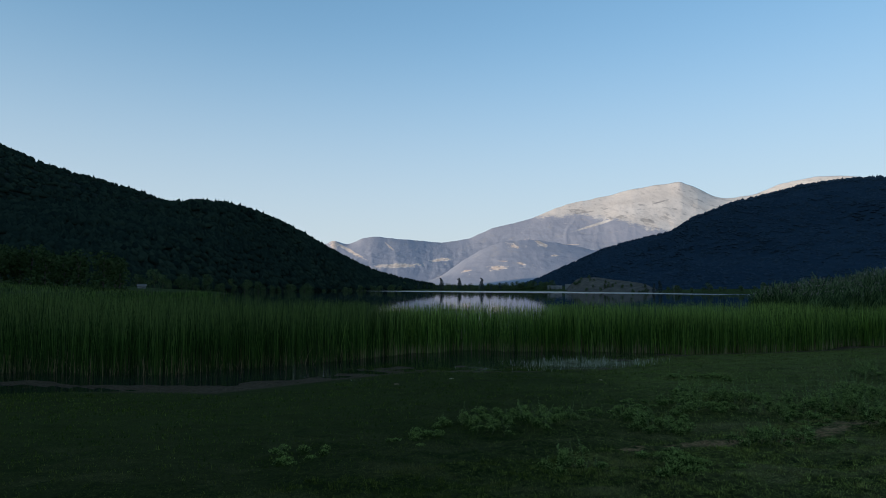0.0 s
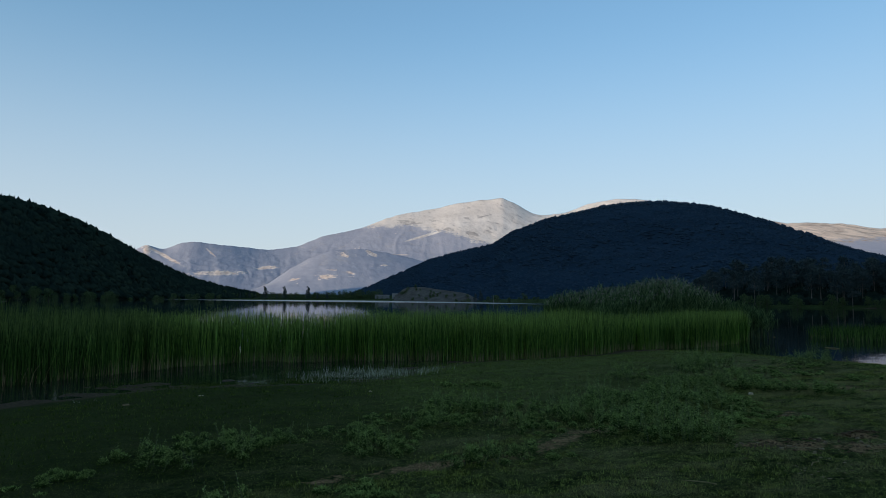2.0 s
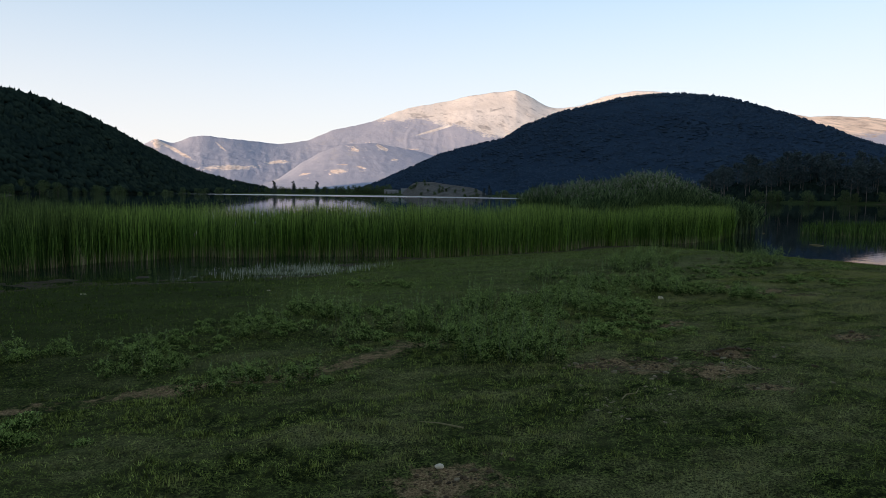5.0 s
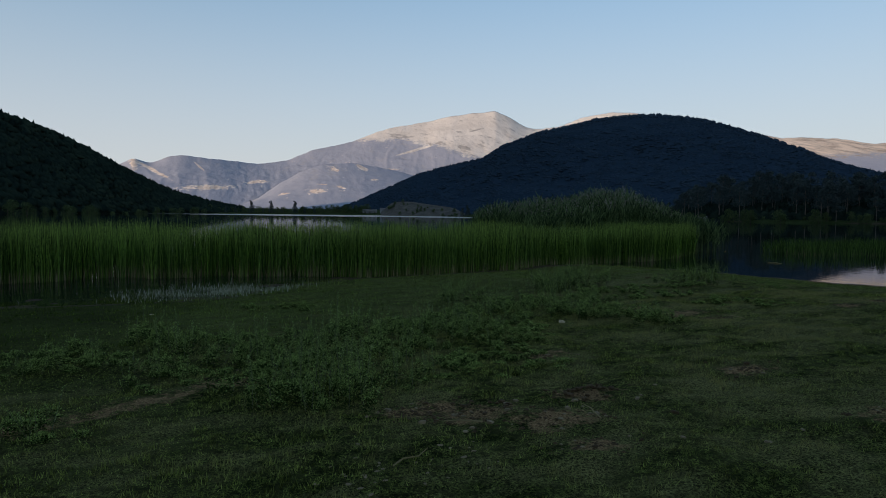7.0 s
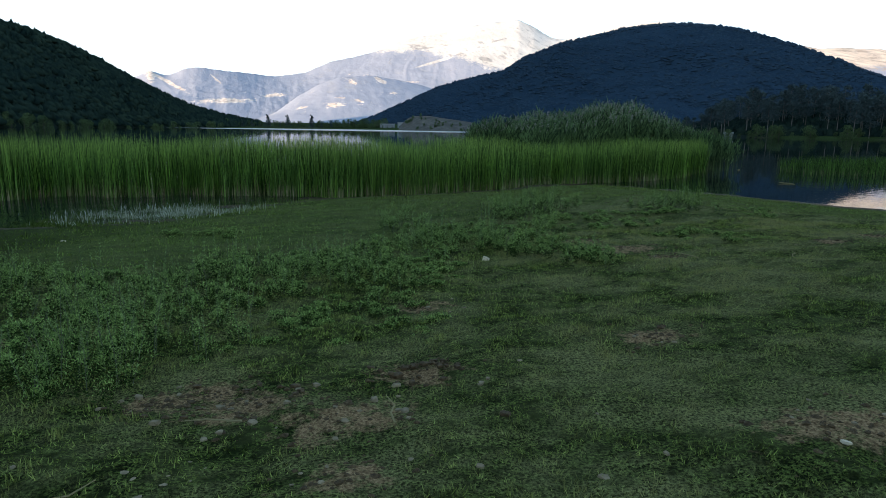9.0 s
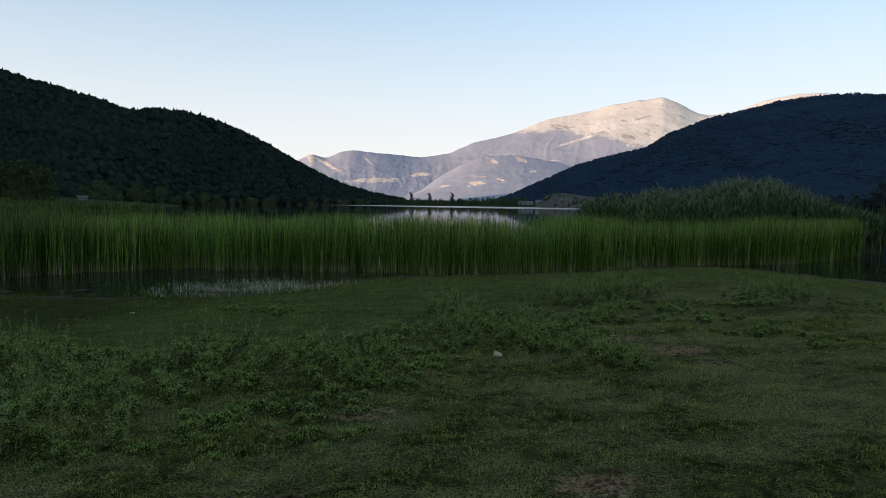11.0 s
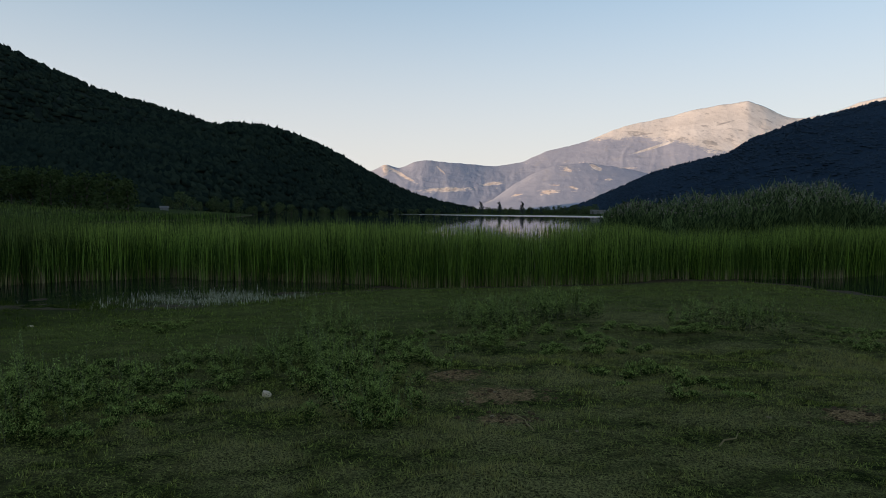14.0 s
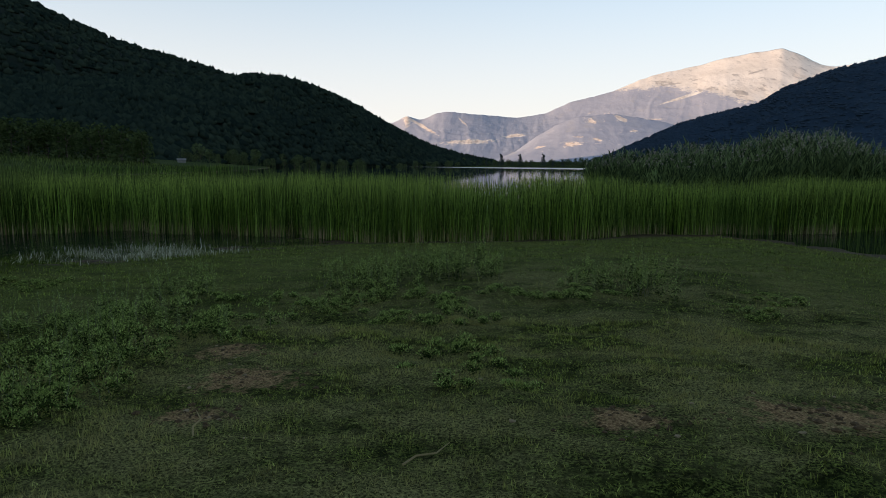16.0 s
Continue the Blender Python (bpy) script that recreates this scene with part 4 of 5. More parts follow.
# ---------- meadow cover ----------
THISTLES_TALL = [(7.2, 8.5), (7.4, 8.9), (7.8, 9.3), (7.0, 9.2), (7.0, 10.0), (7.6, 9.9), (6.9, 11.2), (7.3, 11.5), (8.0, 11.7), (8.7, 11.6), (9.3, 11.8), (8.3, 12.4), (9.1, 11.2),
                 (5.5, 12.2), (6.0, 11.1), (11.0, 13.6), (10.8, 14.2), (11.2, 13.1), (11.4, 13.7), (6.8, 8.7), (5.4, 12.8), (10.6, 13.4), (7.3, 10.5)]
THISTLES_MID = [(11.5, 12.6), (12.0, 12.2), (11.8, 12.8), (10.6, 12.6), (10.1, 13.4), (9.7, 12.6), (9.8, 13.1), (9.0, 12.3), (8.6, 12.0), (8.0, 12.1), (12.9, 14.7), (13.1, 15.1), (12.0, 11.7),
                (4.4, 8.6), (4.1, 8.3), (5.0, 8.5), (5.6, 10.5), (4.3, 11.7), (4.5, 11.1), (2.1, 10.7), (1.4, 10.5), (1.6, 10.1), (3.0, 10.5), (3.2, 9.8), (4.0, 10.9), (3.4, 9.5), (0.8, 9.4), (0.2, 10.3),
                (5.3, 12.5), (6.3, 10.8), (6.8, 10.4), (9.5, 10.9), (7.7, 10.6), (11.4, 12.3), (12.2, 11.3), (1.5, 7.2), (8.5, 10.7), (9.8, 11.6), (6.5, 9.3), (13.6, 15.6), (12.3, 13.4)]
TUSSOCKS = [(12.7, 16.5), (13.3, 16.9), (13.9, 17.3), (14.4, 17.6), (16.2, 16.1), (16.6, 15.9), (10.7, 16.0)]
THISTLES_LOW = [(14.6, 13.0), (15.0, 12.3), (15.0, 15.9), (15.4, 15.5), (11.0, 15.6), (7.4, 17.1), (6.4, 17.4), (7.2, 17.5), (17.7, 14.9), (2.5, 7.0), (9.0, 9.8), (9.5, 9.4), (8.6, 9.4), (3.7, 10.2),
                (4.7, 11.1), (13.8, 14.2), (14.6, 14.0), (18.3, 15.7), (10.2, 11.6), (10.4, 12.3), (8.9, 13.0), (6.2, 12.6), (3.8, 12.1), (5.0, 13.3), (2.8, 7.4), (-1.6, 8.2), (9.4, 10.2), (10.0, 10.9), (8.1, 10.6), (5.9, 10.1),
                (14.2, 15.2), (12.2, 15.6), (11.9, 14.3), (15.9, 15.3), (1.0, 11.3), (3.3, 11.4), (-0.3, 9.0)]


def build_grass():
    r = np.random.default_rng(41)
    path = np.array([(0, 0), (2.7, 1.6), (5, 2.6), (7, 3.5), (8.5, 4.2), (11, 5.3), (13, 6.4), (15.2, 7.8)])
    n, m = 950000, 400000
    x, y = np.concatenate([r.uniform(-3, 23, n), r.uniform(-16, 31, m)]), np.concatenate([r.uniform(2, 15.5, n), r.uniform(1.5, 32, m)])
    near = np.min([np.hypot(x - a, y - b) for a, b in path], 0)
    close = np.arange(n + m) < n
    chance = np.where(close, np.where(near < 6.5, 1.0, 0.0), np.where(near < 6.5, 0.0, 0.85)) * np.clip(2.2 * fbm(x * 1.3, y * 1.3, 3, 42) - 0.2, 0.4, 1)
    keep = (r.uniform(size=n + m) < chance) & (near > 0.4)
    x, y, near = x[keep], y[keep], near[keep]
    d = lake_distance(x, y)
    keep = (d > 0.3 + 1.5 * vnoise(x, y, 43)) & (bareness(x, y) < r.uniform(0.1, 0.5, len(x)))
    x, y, near, d = x[keep], y[keep], near[keep], d[keep]
    m = len(x)
    patch = fbm(x * 0.7, y * 0.7, 3, 44)
    tall = r.uniform(0.006, 0.022, m) * (0.2 + 0.6 * patch + 2.2 * vnoise(x * 8, y * 8, 48) ** 2) * (1 + near / 14)
    base = np.stack([x, y, ground_z(x, y, d) - 0.004], 1)
    wide, lean = r.uniform(0.003, 0.006, m) * (0.9 + near / 5), r.uniform(0.005, 0.03, m)
    shore = d < 8 + 3 * vnoise(x * 0.5, y * 0.5, 49)
    for name, pick, mat, label in (("meadow_grass", ~shore, M_GRASS, "short grazed green meadow grass"), ("shore_grass", shore, M_LUSH, "smooth bright green grass along the shore")):
        v, f = blades(base[pick], tall[pick], wide[pick], lean[pick], 45, 1)
        tagged(mesh_of(name, v, f, mat), label, "grass", kind="stuff")
    spots = np.array(THISTLES_TALL * 3 + THISTLES_MID * 2 + THISTLES_LOW)
    k = 70000
    c = spots[r.integers(0, len(spots), k)] + r.normal(0, 0.34, (k, 2))
    wide = np.stack([r.uniform(-4, 23, 200000), r.uniform(3, 17, 200000)], 1)
    wide = wide[fbm(wide[:, 0] * 0.9, wide[:, 1] * 0.9, 3, 46) > r.uniform(0.4, 0.62, len(wide))]
    wide = wide[np.min([np.hypot(wide[:, 0] - a, wide[:, 1] - b) for a, b in path], 0) < 8]
    wide = wide[bareness(wide[:, 0], wide[:, 1]) < r.uniform(0.1, 0.5, len(wide))]
    c = np.concatenate([c, wide])
    dd = lake_distance(c[:, 0], c[:, 1])
    c, dd = c[dd > 0.5], dd[dd > 0.5]
    lift = np.abs(r.normal(0, 0.05, len(c)))
    lift[-len(wide):] *= 0.3
    p = np.stack([c[:, 0], c[:, 1], ground_z(c[:, 0], c[:, 1], dd) + 0.01 + lift], 1)
    near = np.min([np.hypot(p[:, 0] - a, p[:, 1] - b) for a, b in path], 0)
    v, f = leaf_quads(p, r.uniform(0.002, 0.004, len(p)) * (0.8 + near / 4), 47, -0.2, 2.2)
    tagged(mesh_of("low_herbs", v, f, M_HERB), "low creeping grey-green herbs in the grass", "herbs", kind="stuff")


def narrow_leaves(foot, way, length, width, seed):
    """Narrow pointed leaves from their feet along a direction, each a kite folded over at its middle."""
    r = np.random.default_rng(seed)
    side = np.cross(way, r.normal(size=way.shape))
    side /= np.linalg.norm(side, axis=1)[:, None] + 1e-9
    tip = foot + way * length[:, None]
    tip[:, 2] -= 0.35 * length * r.uniform(0, 1, len(length))
    mid = foot + way * (0.45 * length)[:, None]
    half = side * (0.5 * width)[:, None]
    verts = np.stack([foot, mid - half, tip, mid + half], 1).reshape(-1, 3)
    k = (np.arange(len(foot)) * 4)[:, None]
    return verts, np.concatenate([k + np.array([[0, 1, 2]]), k + np.array([[0, 2, 3]])], 0)


def ways(r, n, up0, up1):
    turn, up = r.uniform(0, 2 * np.pi, n), np.radians(r.uniform(up0, up1, n))
    return np.stack([np.cos(turn) * np.cos(up), np.sin(turn) * np.cos(up), np.sin(up)], 1)


def build_weed(seed, shoots, tall, spread, dome):
    """A weed clump: leafy bushlets, coloured dark inside for shade and bright on top, with thin upright shoots rising
    from them.
    """
    r = np.random.default_rng(seed)
    root = new("thistle_clump")
    count = max(5, int(11 * spread / 0.4))
    at = r.normal(0, 0.5, (count, 2)) * spread
    high = dome * r.uniform(0.55, 1.5, count) * np.exp(-(at ** 2).sum(1) / (3 * spread * spread))
    wide = r.uniform(0.07, 0.13, count) * (0.7 + 1.2 * high)
    inner, outer = [], []
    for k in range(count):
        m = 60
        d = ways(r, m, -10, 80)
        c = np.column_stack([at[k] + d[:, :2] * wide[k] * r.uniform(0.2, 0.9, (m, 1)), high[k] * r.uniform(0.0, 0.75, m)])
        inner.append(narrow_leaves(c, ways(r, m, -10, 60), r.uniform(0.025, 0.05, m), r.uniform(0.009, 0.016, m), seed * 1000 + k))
        m = 150
        d = ways(r, m, 5, 88)
        q = r.uniform(0.75, 1.05, (m, 1))
        c = np.column_stack([at[k] + d[:, :2] * wide[k] * q, high[k] * (0.35 + 0.6 * d[:, 2]) * q[:, 0]])
        way = d * 0.6 + ways(r, m, 10, 80)
        way /= np.linalg.norm(way, axis=1)[:, None]
        outer.append(narrow_leaves(c, way, r.uniform(0.012, 0.034, m), r.uniform(0.004, 0.008, m), seed * 1000 + 500 + k))
    tagged(mesh_of("inner_leaves", *merge(inner), M_UNDER, root, label="inner leaves coloured dark for shade"), kind="stuff")
    tagged(mesh_of("basal_leaves", *merge(outer), M_BASAL, root), kind="stuff")
    tubes, leaves = [], []
    for k in range(shoots):
        b = r.integers(0, count)
        h = high[b] + (tall - dome) * (0.15 + 0.9 * r.beta(1.1, 2.0))
        foot = np.array([*(at[b] + r.normal(0, 0.4, 2) * wide[b]), -0.03])
        tip = foot + np.array([*(r.normal(0, 0.16, 2) * h), h])
        tubes.append(tube([foot, (foot + tip) / 2 + r.normal(0, 0.012, 3), tip], [0.0035, 0.0026, 0.001], 3))
        m = int(50 * h / 0.5) + 14
        s = r.uniform(0.3, 1.0, m)
        c = foot + (tip - foot) * s[:, None]
        leaves.append(narrow_leaves(c, ways(r, m, 20, 70), r.uniform(0.6, 1.2, m) * (0.055 - 0.034 * s), r.uniform(0.004, 0.008, m), seed * 1000 + 900 + k))
    tagged(mesh_of("stalk", *merge(tubes), M_STEM, root), kind="stuff")
    tagged(mesh_of("shoot_leaves", *merge(leaves), M_WEED, root), kind="stuff")
    return root


def scatter_weeds():
    r = np.random.default_rng(51)
    for spots, shoots, tall, spread, dome, label in (
            (THISTLES_TALL, 13, 0.62, 0.42, 0.27, "tall grey-green thistle clump in the meadow"),
            (THISTLES_MID, 9, 0.36, 0.42, 0.17, "knee-high leafy weed clump in the grass"),
            (THISTLES_LOW, 5, 0.16, 0.42, 0.08, "low dark green weed tussock in the grass"),
            (TUSSOCKS, 22, 0.54, 0.62, 0.42, "dense dark green tussock standing above the grass")):
        kinds = [build_weed(500 + 7 * shoots + k, shoots, tall, spread, dome) for k in range(3)]
        for i, (x, y) in enumerate(spots):
            x, y = x + r.normal(0, 0.05), y + r.normal(0, 0.05)
            s = r.uniform(0.85, 1.2)
            m = Matrix.LocRotScale((x, y, float(ground_z(x, y))), Euler((0, 0, r.uniform(0, 6.28))), (s, s, s * r.uniform(0.85, 1.15)))
            ob = kinds[i] if i < 3 else copy_thing(kinds[i % 3], m)
            if i < 3:
                ob.matrix_basis = m
            else:
                ob.scale = m.to_scale()
            tagged(ob, label, "weed", "weeds in the meadow")


build_grass()
scatter_weeds()

# ---------- stones and clods ----------
def stone(name, x, y, sx, sy, sz, seed, mat, label, category="stone", group="stones in the meadow"):
    bm = bmesh.new()
    bmesh.ops.create_icosphere(bm, subdivisions=2, radius=0.5)
    for v in bm.verts:
        n = noise.cell(v.co * 2.1 + Vector((seed * 1.7, 0, 0))) * 0.16 + noise.noise(v.co * 2.6 + Vector((seed, 0, 0))) * 0.34
        v.co *= 1 + n
        v.co.x, v.co.y, v.co.z = max(min(v.co.x, 0.40), -0.42) * sx, max(v.co.y, -0.38) * sy, min(v.co.z + 0.25 * v.co.x, 0.33) * sz
    ob = part(name, bm, mat)
    ob.matrix_basis = pose(x, y, float(ground_z(x, y)) + sz * 0.10, 8 * math.sin(seed), 8 * math.cos(seed), seed * 67)
    return tagged(ob, label, category, group)


for i, (x, y, sx, sy, sz, white) in enumerate([
        (9.1, 7.58, 0.10, 0.08, 0.07, 0), (8.26, 7.7, 0.12, 0.09, 0.07, 0), (11.03, 12.05, 0.12, 0.11, 0.13, 1), (11.02, 6.49, 0.07, 0.05, 0.03, 1), (9.82, 6.61, 0.09, 0.07, 0.05, 0),
        (4.35, 17.66, 0.14, 0.1, 0.06, 1), (7.57, 8.24, 0.11, 0.08, 0.06, 0), (0.26, 18.3, 0.20, 0.13, 0.08, 1), (-1.25, 17.4, 0.34, 0.22, 0.12, 0), (10.06, 9.71, 0.08, 0.07, 0.05, 0),
        (9.74, 9.83, 0.10, 0.08, 0.05, 0), (11.5, 6.7, 0.08, 0.06, 0.04, 0)]):
    k = 0.85 if white else 0.65
    stone("stone", x, y, sx * k, sy * k, sz * k, i + 1, M_WHITE if white else M_STONE, "white limestone lump lying in the grass" if white else "greyish fieldstone half sunk in bare soil")
r_s = np.random.default_rng(61)
for i in range(14):
    x, y, s = r_s.uniform(7.7, 9.7), r_s.normal(7.75, 0.22), r_s.uniform(0.025, 0.055)
    stone("stone", x, y, s * 1.3, s, s * 0.75, i + 300, M_STONE, "small greyish fieldstone half sunk in bare soil")
for i in range(46):
    x, y, s = r_s.normal(8.15, 0.32), r_s.normal(7.98, 0.13), r_s.uniform(0.02, 0.055)
    stone("earth_clod", x, y, s, s * 0.8, s * 0.5, i + 340, M_CLOD, "dark crumbly earth clod on the meadow", "clod", "earth clods")
for i in range(70):
    bx, by, br = BARE[i % len(BARE)]
    x, y, s = bx + r_s.normal(0, br * 0.9), by + r_s.normal(0, br * 0.6), r_s.uniform(0.012, 0.04)
    stone("pebble", x, y, s * 1.3, s, s * 0.6, i + 40, M_STONE, "small greyish pebble on bare soil", "pebble", "pebbles on the bare patches")
for i, (x, y, s) in enumerate([(9.6, 7.3, 0.12), (9.15, 8.15, 0.16), (9.3, 8.3, 0.14), (9.0, 8.3, 0.1), (8.5, 8.1, 0.12), (8.2, 8.2, 0.1), (17.2, 19.0, 0.28), (16.6, 19.1, 0.15), (2.0, 15.2, 0.12), (7.9, 8.3, 0.1)]):
    stone("earth_clod", x, y, s * 0.65, s * 0.5, s * 0.3, i + 150, M_CLOD, "dark crumbly earth clod on the meadow", "clod", "earth clods")

for i in range(44):
    x, y = r_s.normal(7.45, 0.4), r_s.normal(7.0, 0.2)
    s = r_s.uniform(0.012, 0.03)
    stone("stone_chip", x, y, s * 1.9, s * 1.1, s * 0.3, i + 600, M_STONE, "flat pale stone chip lying in thin grass", "stone", "flat chips in the grass")
for i, (x, y, s) in enumerate([(10.2, 6.7, 0.05), (9.3, 6.8, 0.06), (8.5, 7.0, 0.04), (9.82, 6.6, 0.08), (5.6, 6.1, 0.09), (10.1, 7.2, 0.035), (11.3, 7.0, 0.05), (12.2, 12.9, 0.05), (12.9, 12.4, 0.06), (16.2, 11.6, 0.05), (14.9, 12.1, 0.05), (16.6, 14.0, 0.04), (13.7, 10.9, 0.04)]):
    stone("stone", x, y, s * 0.75, s * 0.6, s * 0.35, i + 700, M_WHITE if i == 4 else M_STONE, "small pale stone half sunk in the turf")
r_m = np.random.default_rng(67)
for i in range(44):
    a, q = r_m.uniform(0, 6.28), 0.24 * math.sqrt(r_m.uniform())
    x, y, s = 9.32 + 1.2 * q * math.cos(a), 8.17 + 0.8 * q * math.sin(a), r_m.uniform(0.018, 0.05)
    clod = stone("earth_clod", x, y, s, s * 0.85, s * 0.7, i + 800, M_CLOD, "dark crumbly earth clod heaped on a low mound", "clod", "earth clods")
    clod.location.z += max(0.0, 0.045 - 0.16 * q)


def build_crumbs():
    r = np.random.default_rng(64)
    spots = np.array(BARE)[r.integers(0, len(BARE), 1400)]
    x, y = spots[:, 0] + r.normal(0, 1, 1400) * spots[:, 2] * 0.8, spots[:, 1] + r.normal(0, 1, 1400) * spots[:, 2] * 0.5
    v, f = clump_shape(5, 3, 65, False)
    s = r.gamma(2.0, 0.005, 1400) + 0.004
    p = np.stack([x, y, ground_z(x, y) - 0.2 * s], 1)
    turn = r.uniform(0, 6.28, 1400)
    c, q = np.cos(turn)[:, None], np.sin(turn)[:, None]
    vv = np.stack([(v[None, :, 0] * c - v[None, :, 1] * q) * 1.5, (v[None, :, 0] * q + v[None, :, 1] * c) * 1.2, v[None, :, 2] * 0.8 + 0 * c], -1) * s[:, None, None] + p[:, None]
    ob = mesh_of("soil_crumbs", vv.reshape(-1, 3), (f[None] + (np.arange(1400) * len(v))[:, None, None]).reshape(-1, 3), M_CLOD)
    tagged(ob, "dark crumbs of soil on the bare patches", "soil", kind="stuff")


build_crumbs()

# ---------- trees ----------
def crown_leaves(lobes, count, size, seed, flat=1.0):
    r = np.random.default_rng(seed)
    pick = r.integers(0, len(lobes), count)
    d = r.normal(size=(count, 3))
    d /= np.linalg.norm(d, axis=1)[:, None]
    q = r.uniform(0.55, 1.08, count) ** 0.7
    lob = np.array(lobes)[pick]
    return leaf_quads(lob[:, :3] + d * q[:, None] * lob[:, 3:4] * np.array([1, 1, flat]), r.uniform(0.7, 1.3, count) * size, seed + 1, 0.0, 1.4)


def broadleaf(seed, tall, wide, name="broadleaf_tree", leaf=None):
    r = np.random.default_rng(seed)
    root = new(name)
    top = tall * 0.75
    pts = [(0, 0, -0.4), (r.normal(0, 0.1), r.normal(0, 0.1), top * 0.4), (r.normal(0, 0.2), r.normal(0, 0.2), top)]
    pieces = [tube(pts, [0.045 * tall * 0.5, 0.03 * tall * 0.5, 0.006 * tall], 6)]
    lobes = []
    for k in range(9):
        a, h = r.uniform(0, 6.28), (0.14 + 0.72 * k / 8) * tall
        q = wide * 0.5 * r.uniform(0.25, 0.7) * (1.1 - 0.6 * h / tall)
        c = np.array([q * math.cos(a), q * math.sin(a), h])
        pieces.append(tube([(0, 0, h * 0.6), tuple(c * np.array([0.6, 0.6, 1]) * 0.97), tuple(c)], [0.012 * tall, 0.008 * tall, 0.003 * tall], 4))
        lobes.append((*c, wide * r.uniform(0.2, 0.32)))
    lobes.append((0, 0, tall * 0.82, wide * 0.24))
    mesh_of("trunk", *merge(pieces), M_BARK, root)
    mesh_of("crown", *crown_leaves(lobes, 560, 0.055 * tall + 0.05, seed + 5, 0.85), leaf or M_LEAF, root)
    return root


def poplar(seed, tall):
    r = np.random.default_rng(seed)
    root = new("slender_tree")
    mesh_of("trunk", *tube([(0, 0, -0.4), (0, 0, tall * 0.5), (0, 0, tall * 0.95)], [0.02 * tall, 0.012 * tall, 0.003 * tall], 6), M_BARK, root)
    lobes = [(r.normal(0, 0.04) * tall, r.normal(0, 0.04) * tall, tall * s, tall * 0.23 * (1.14 - s)) for s in np.linspace(0.10, 0.95, 12)]
    mesh_of("crown", *crown_leaves(lobes, 1000, 0.038 * tall, seed + 5), M_NEEDLE, root)
    return root


def pine(seed, tall):
    """A bare pale trunk with a flat-topped crown of needle clumps."""
    r = np.random.default_rng(seed)
    root = new("pine_tree")
    lean = r.normal(0, 0.03, 2) * tall
    spine = lambda s: np.array([lean[0] * s * s, lean[1] * s * s, tall * s])
    pieces = [tube([spine(s) - np.array([0, 0, 0.4 * (s == 0)]) for s in (0, 0.35, 0.7, 0.95)], [0.2, 0.16, 0.11, 0.03], 6)]
    lobes = []
    for k in range(16):
        s = r.uniform(0.46, 0.98)
        a, q = r.uniform(0, 6.28), tall * 0.26 * (1.2 - s) * r.uniform(0.5, 1.6)
        c = spine(s) + np.array([q * math.cos(a), q * math.sin(a), 0.03 * tall])
        pieces.append(tube([spine(s - 0.04), (spine(s) + c) / 2, c], [0.06, 0.045, 0.02], 4))
        lobes.append((*c, tall * r.uniform(0.09, 0.15)))
    mesh_of("trunk", *merge(pieces), M_PINEBARK, root)
    mesh_of("crown", *crown_leaves(lobes, 700, 0.5, seed + 5, 0.7), M_NEEDLE, root)
    return root


def place_on(x, y, surfaces=()):
    z = float(ground_z(x, y))
    a, d = math.degrees(math.atan2(x - EYE[0], y - EYE[1])), math.hypot(x - EYE[0], y - EYE[1])
    for hill in surfaces:
        r0, r1 = float(curve_at(hill.base_r, a)), float(curve_at(hill.ridge_r, a))
        if r0 < d < r1:
            z = max(z, float(hill.at(np.array(a), np.array((d - r0) / (r1 - r0)))[2]))
    return z


def plant(kinds, spots, label, category, group, surfaces=()):
    """spots: azimuth, distance, scale."""
    r = np.random.default_rng(len(spots) + 71)
    for i, (a, d, s) in enumerate(spots):
        x, y = EYE[0] + d * math.sin(radians(a)), EYE[1] + d * math.cos(radians(a))
        m = Matrix.LocRotScale((x, y, place_on(x, y, surfaces) - 0.1), Euler((0, 0, r.uniform(0, 6.28))), (s, s, s * r.uniform(0.9, 1.1)))
        k = i % len(kinds)
        if i < len(kinds):
            ob = kinds[k]
            ob.matrix_basis = m
        else:
            ob = copy_thing(kinds[k], m)
            ob.scale = m.to_scale()
        tagged(ob, label, category, group)


pine_knoll = Hill([(32, -0.4), (36, 0.2), (38, 0.6), (41.5, 1.3), (44, 1.7), (47, 1.9), (50, 1.7), (53, 1.5), (60, 1.5), (75, 1.0)], [(32, 296), (42, 300), (75, 330)], [(32, 370), (75, 400)], 90, 3, 40, 81)
tagged(pine_knoll.mesh("pine_knoll", 32, 75, 120, 24, M_HILL), "low wooded rise at the water's edge under pines", "hill", kind="structure")

woodland("shore_woodland", pine_knoll, 35, 62, 3600, 3.6, 104, "dark undergrowth between the lakeside pines", M_WOOD, 6, 4, 1.1)

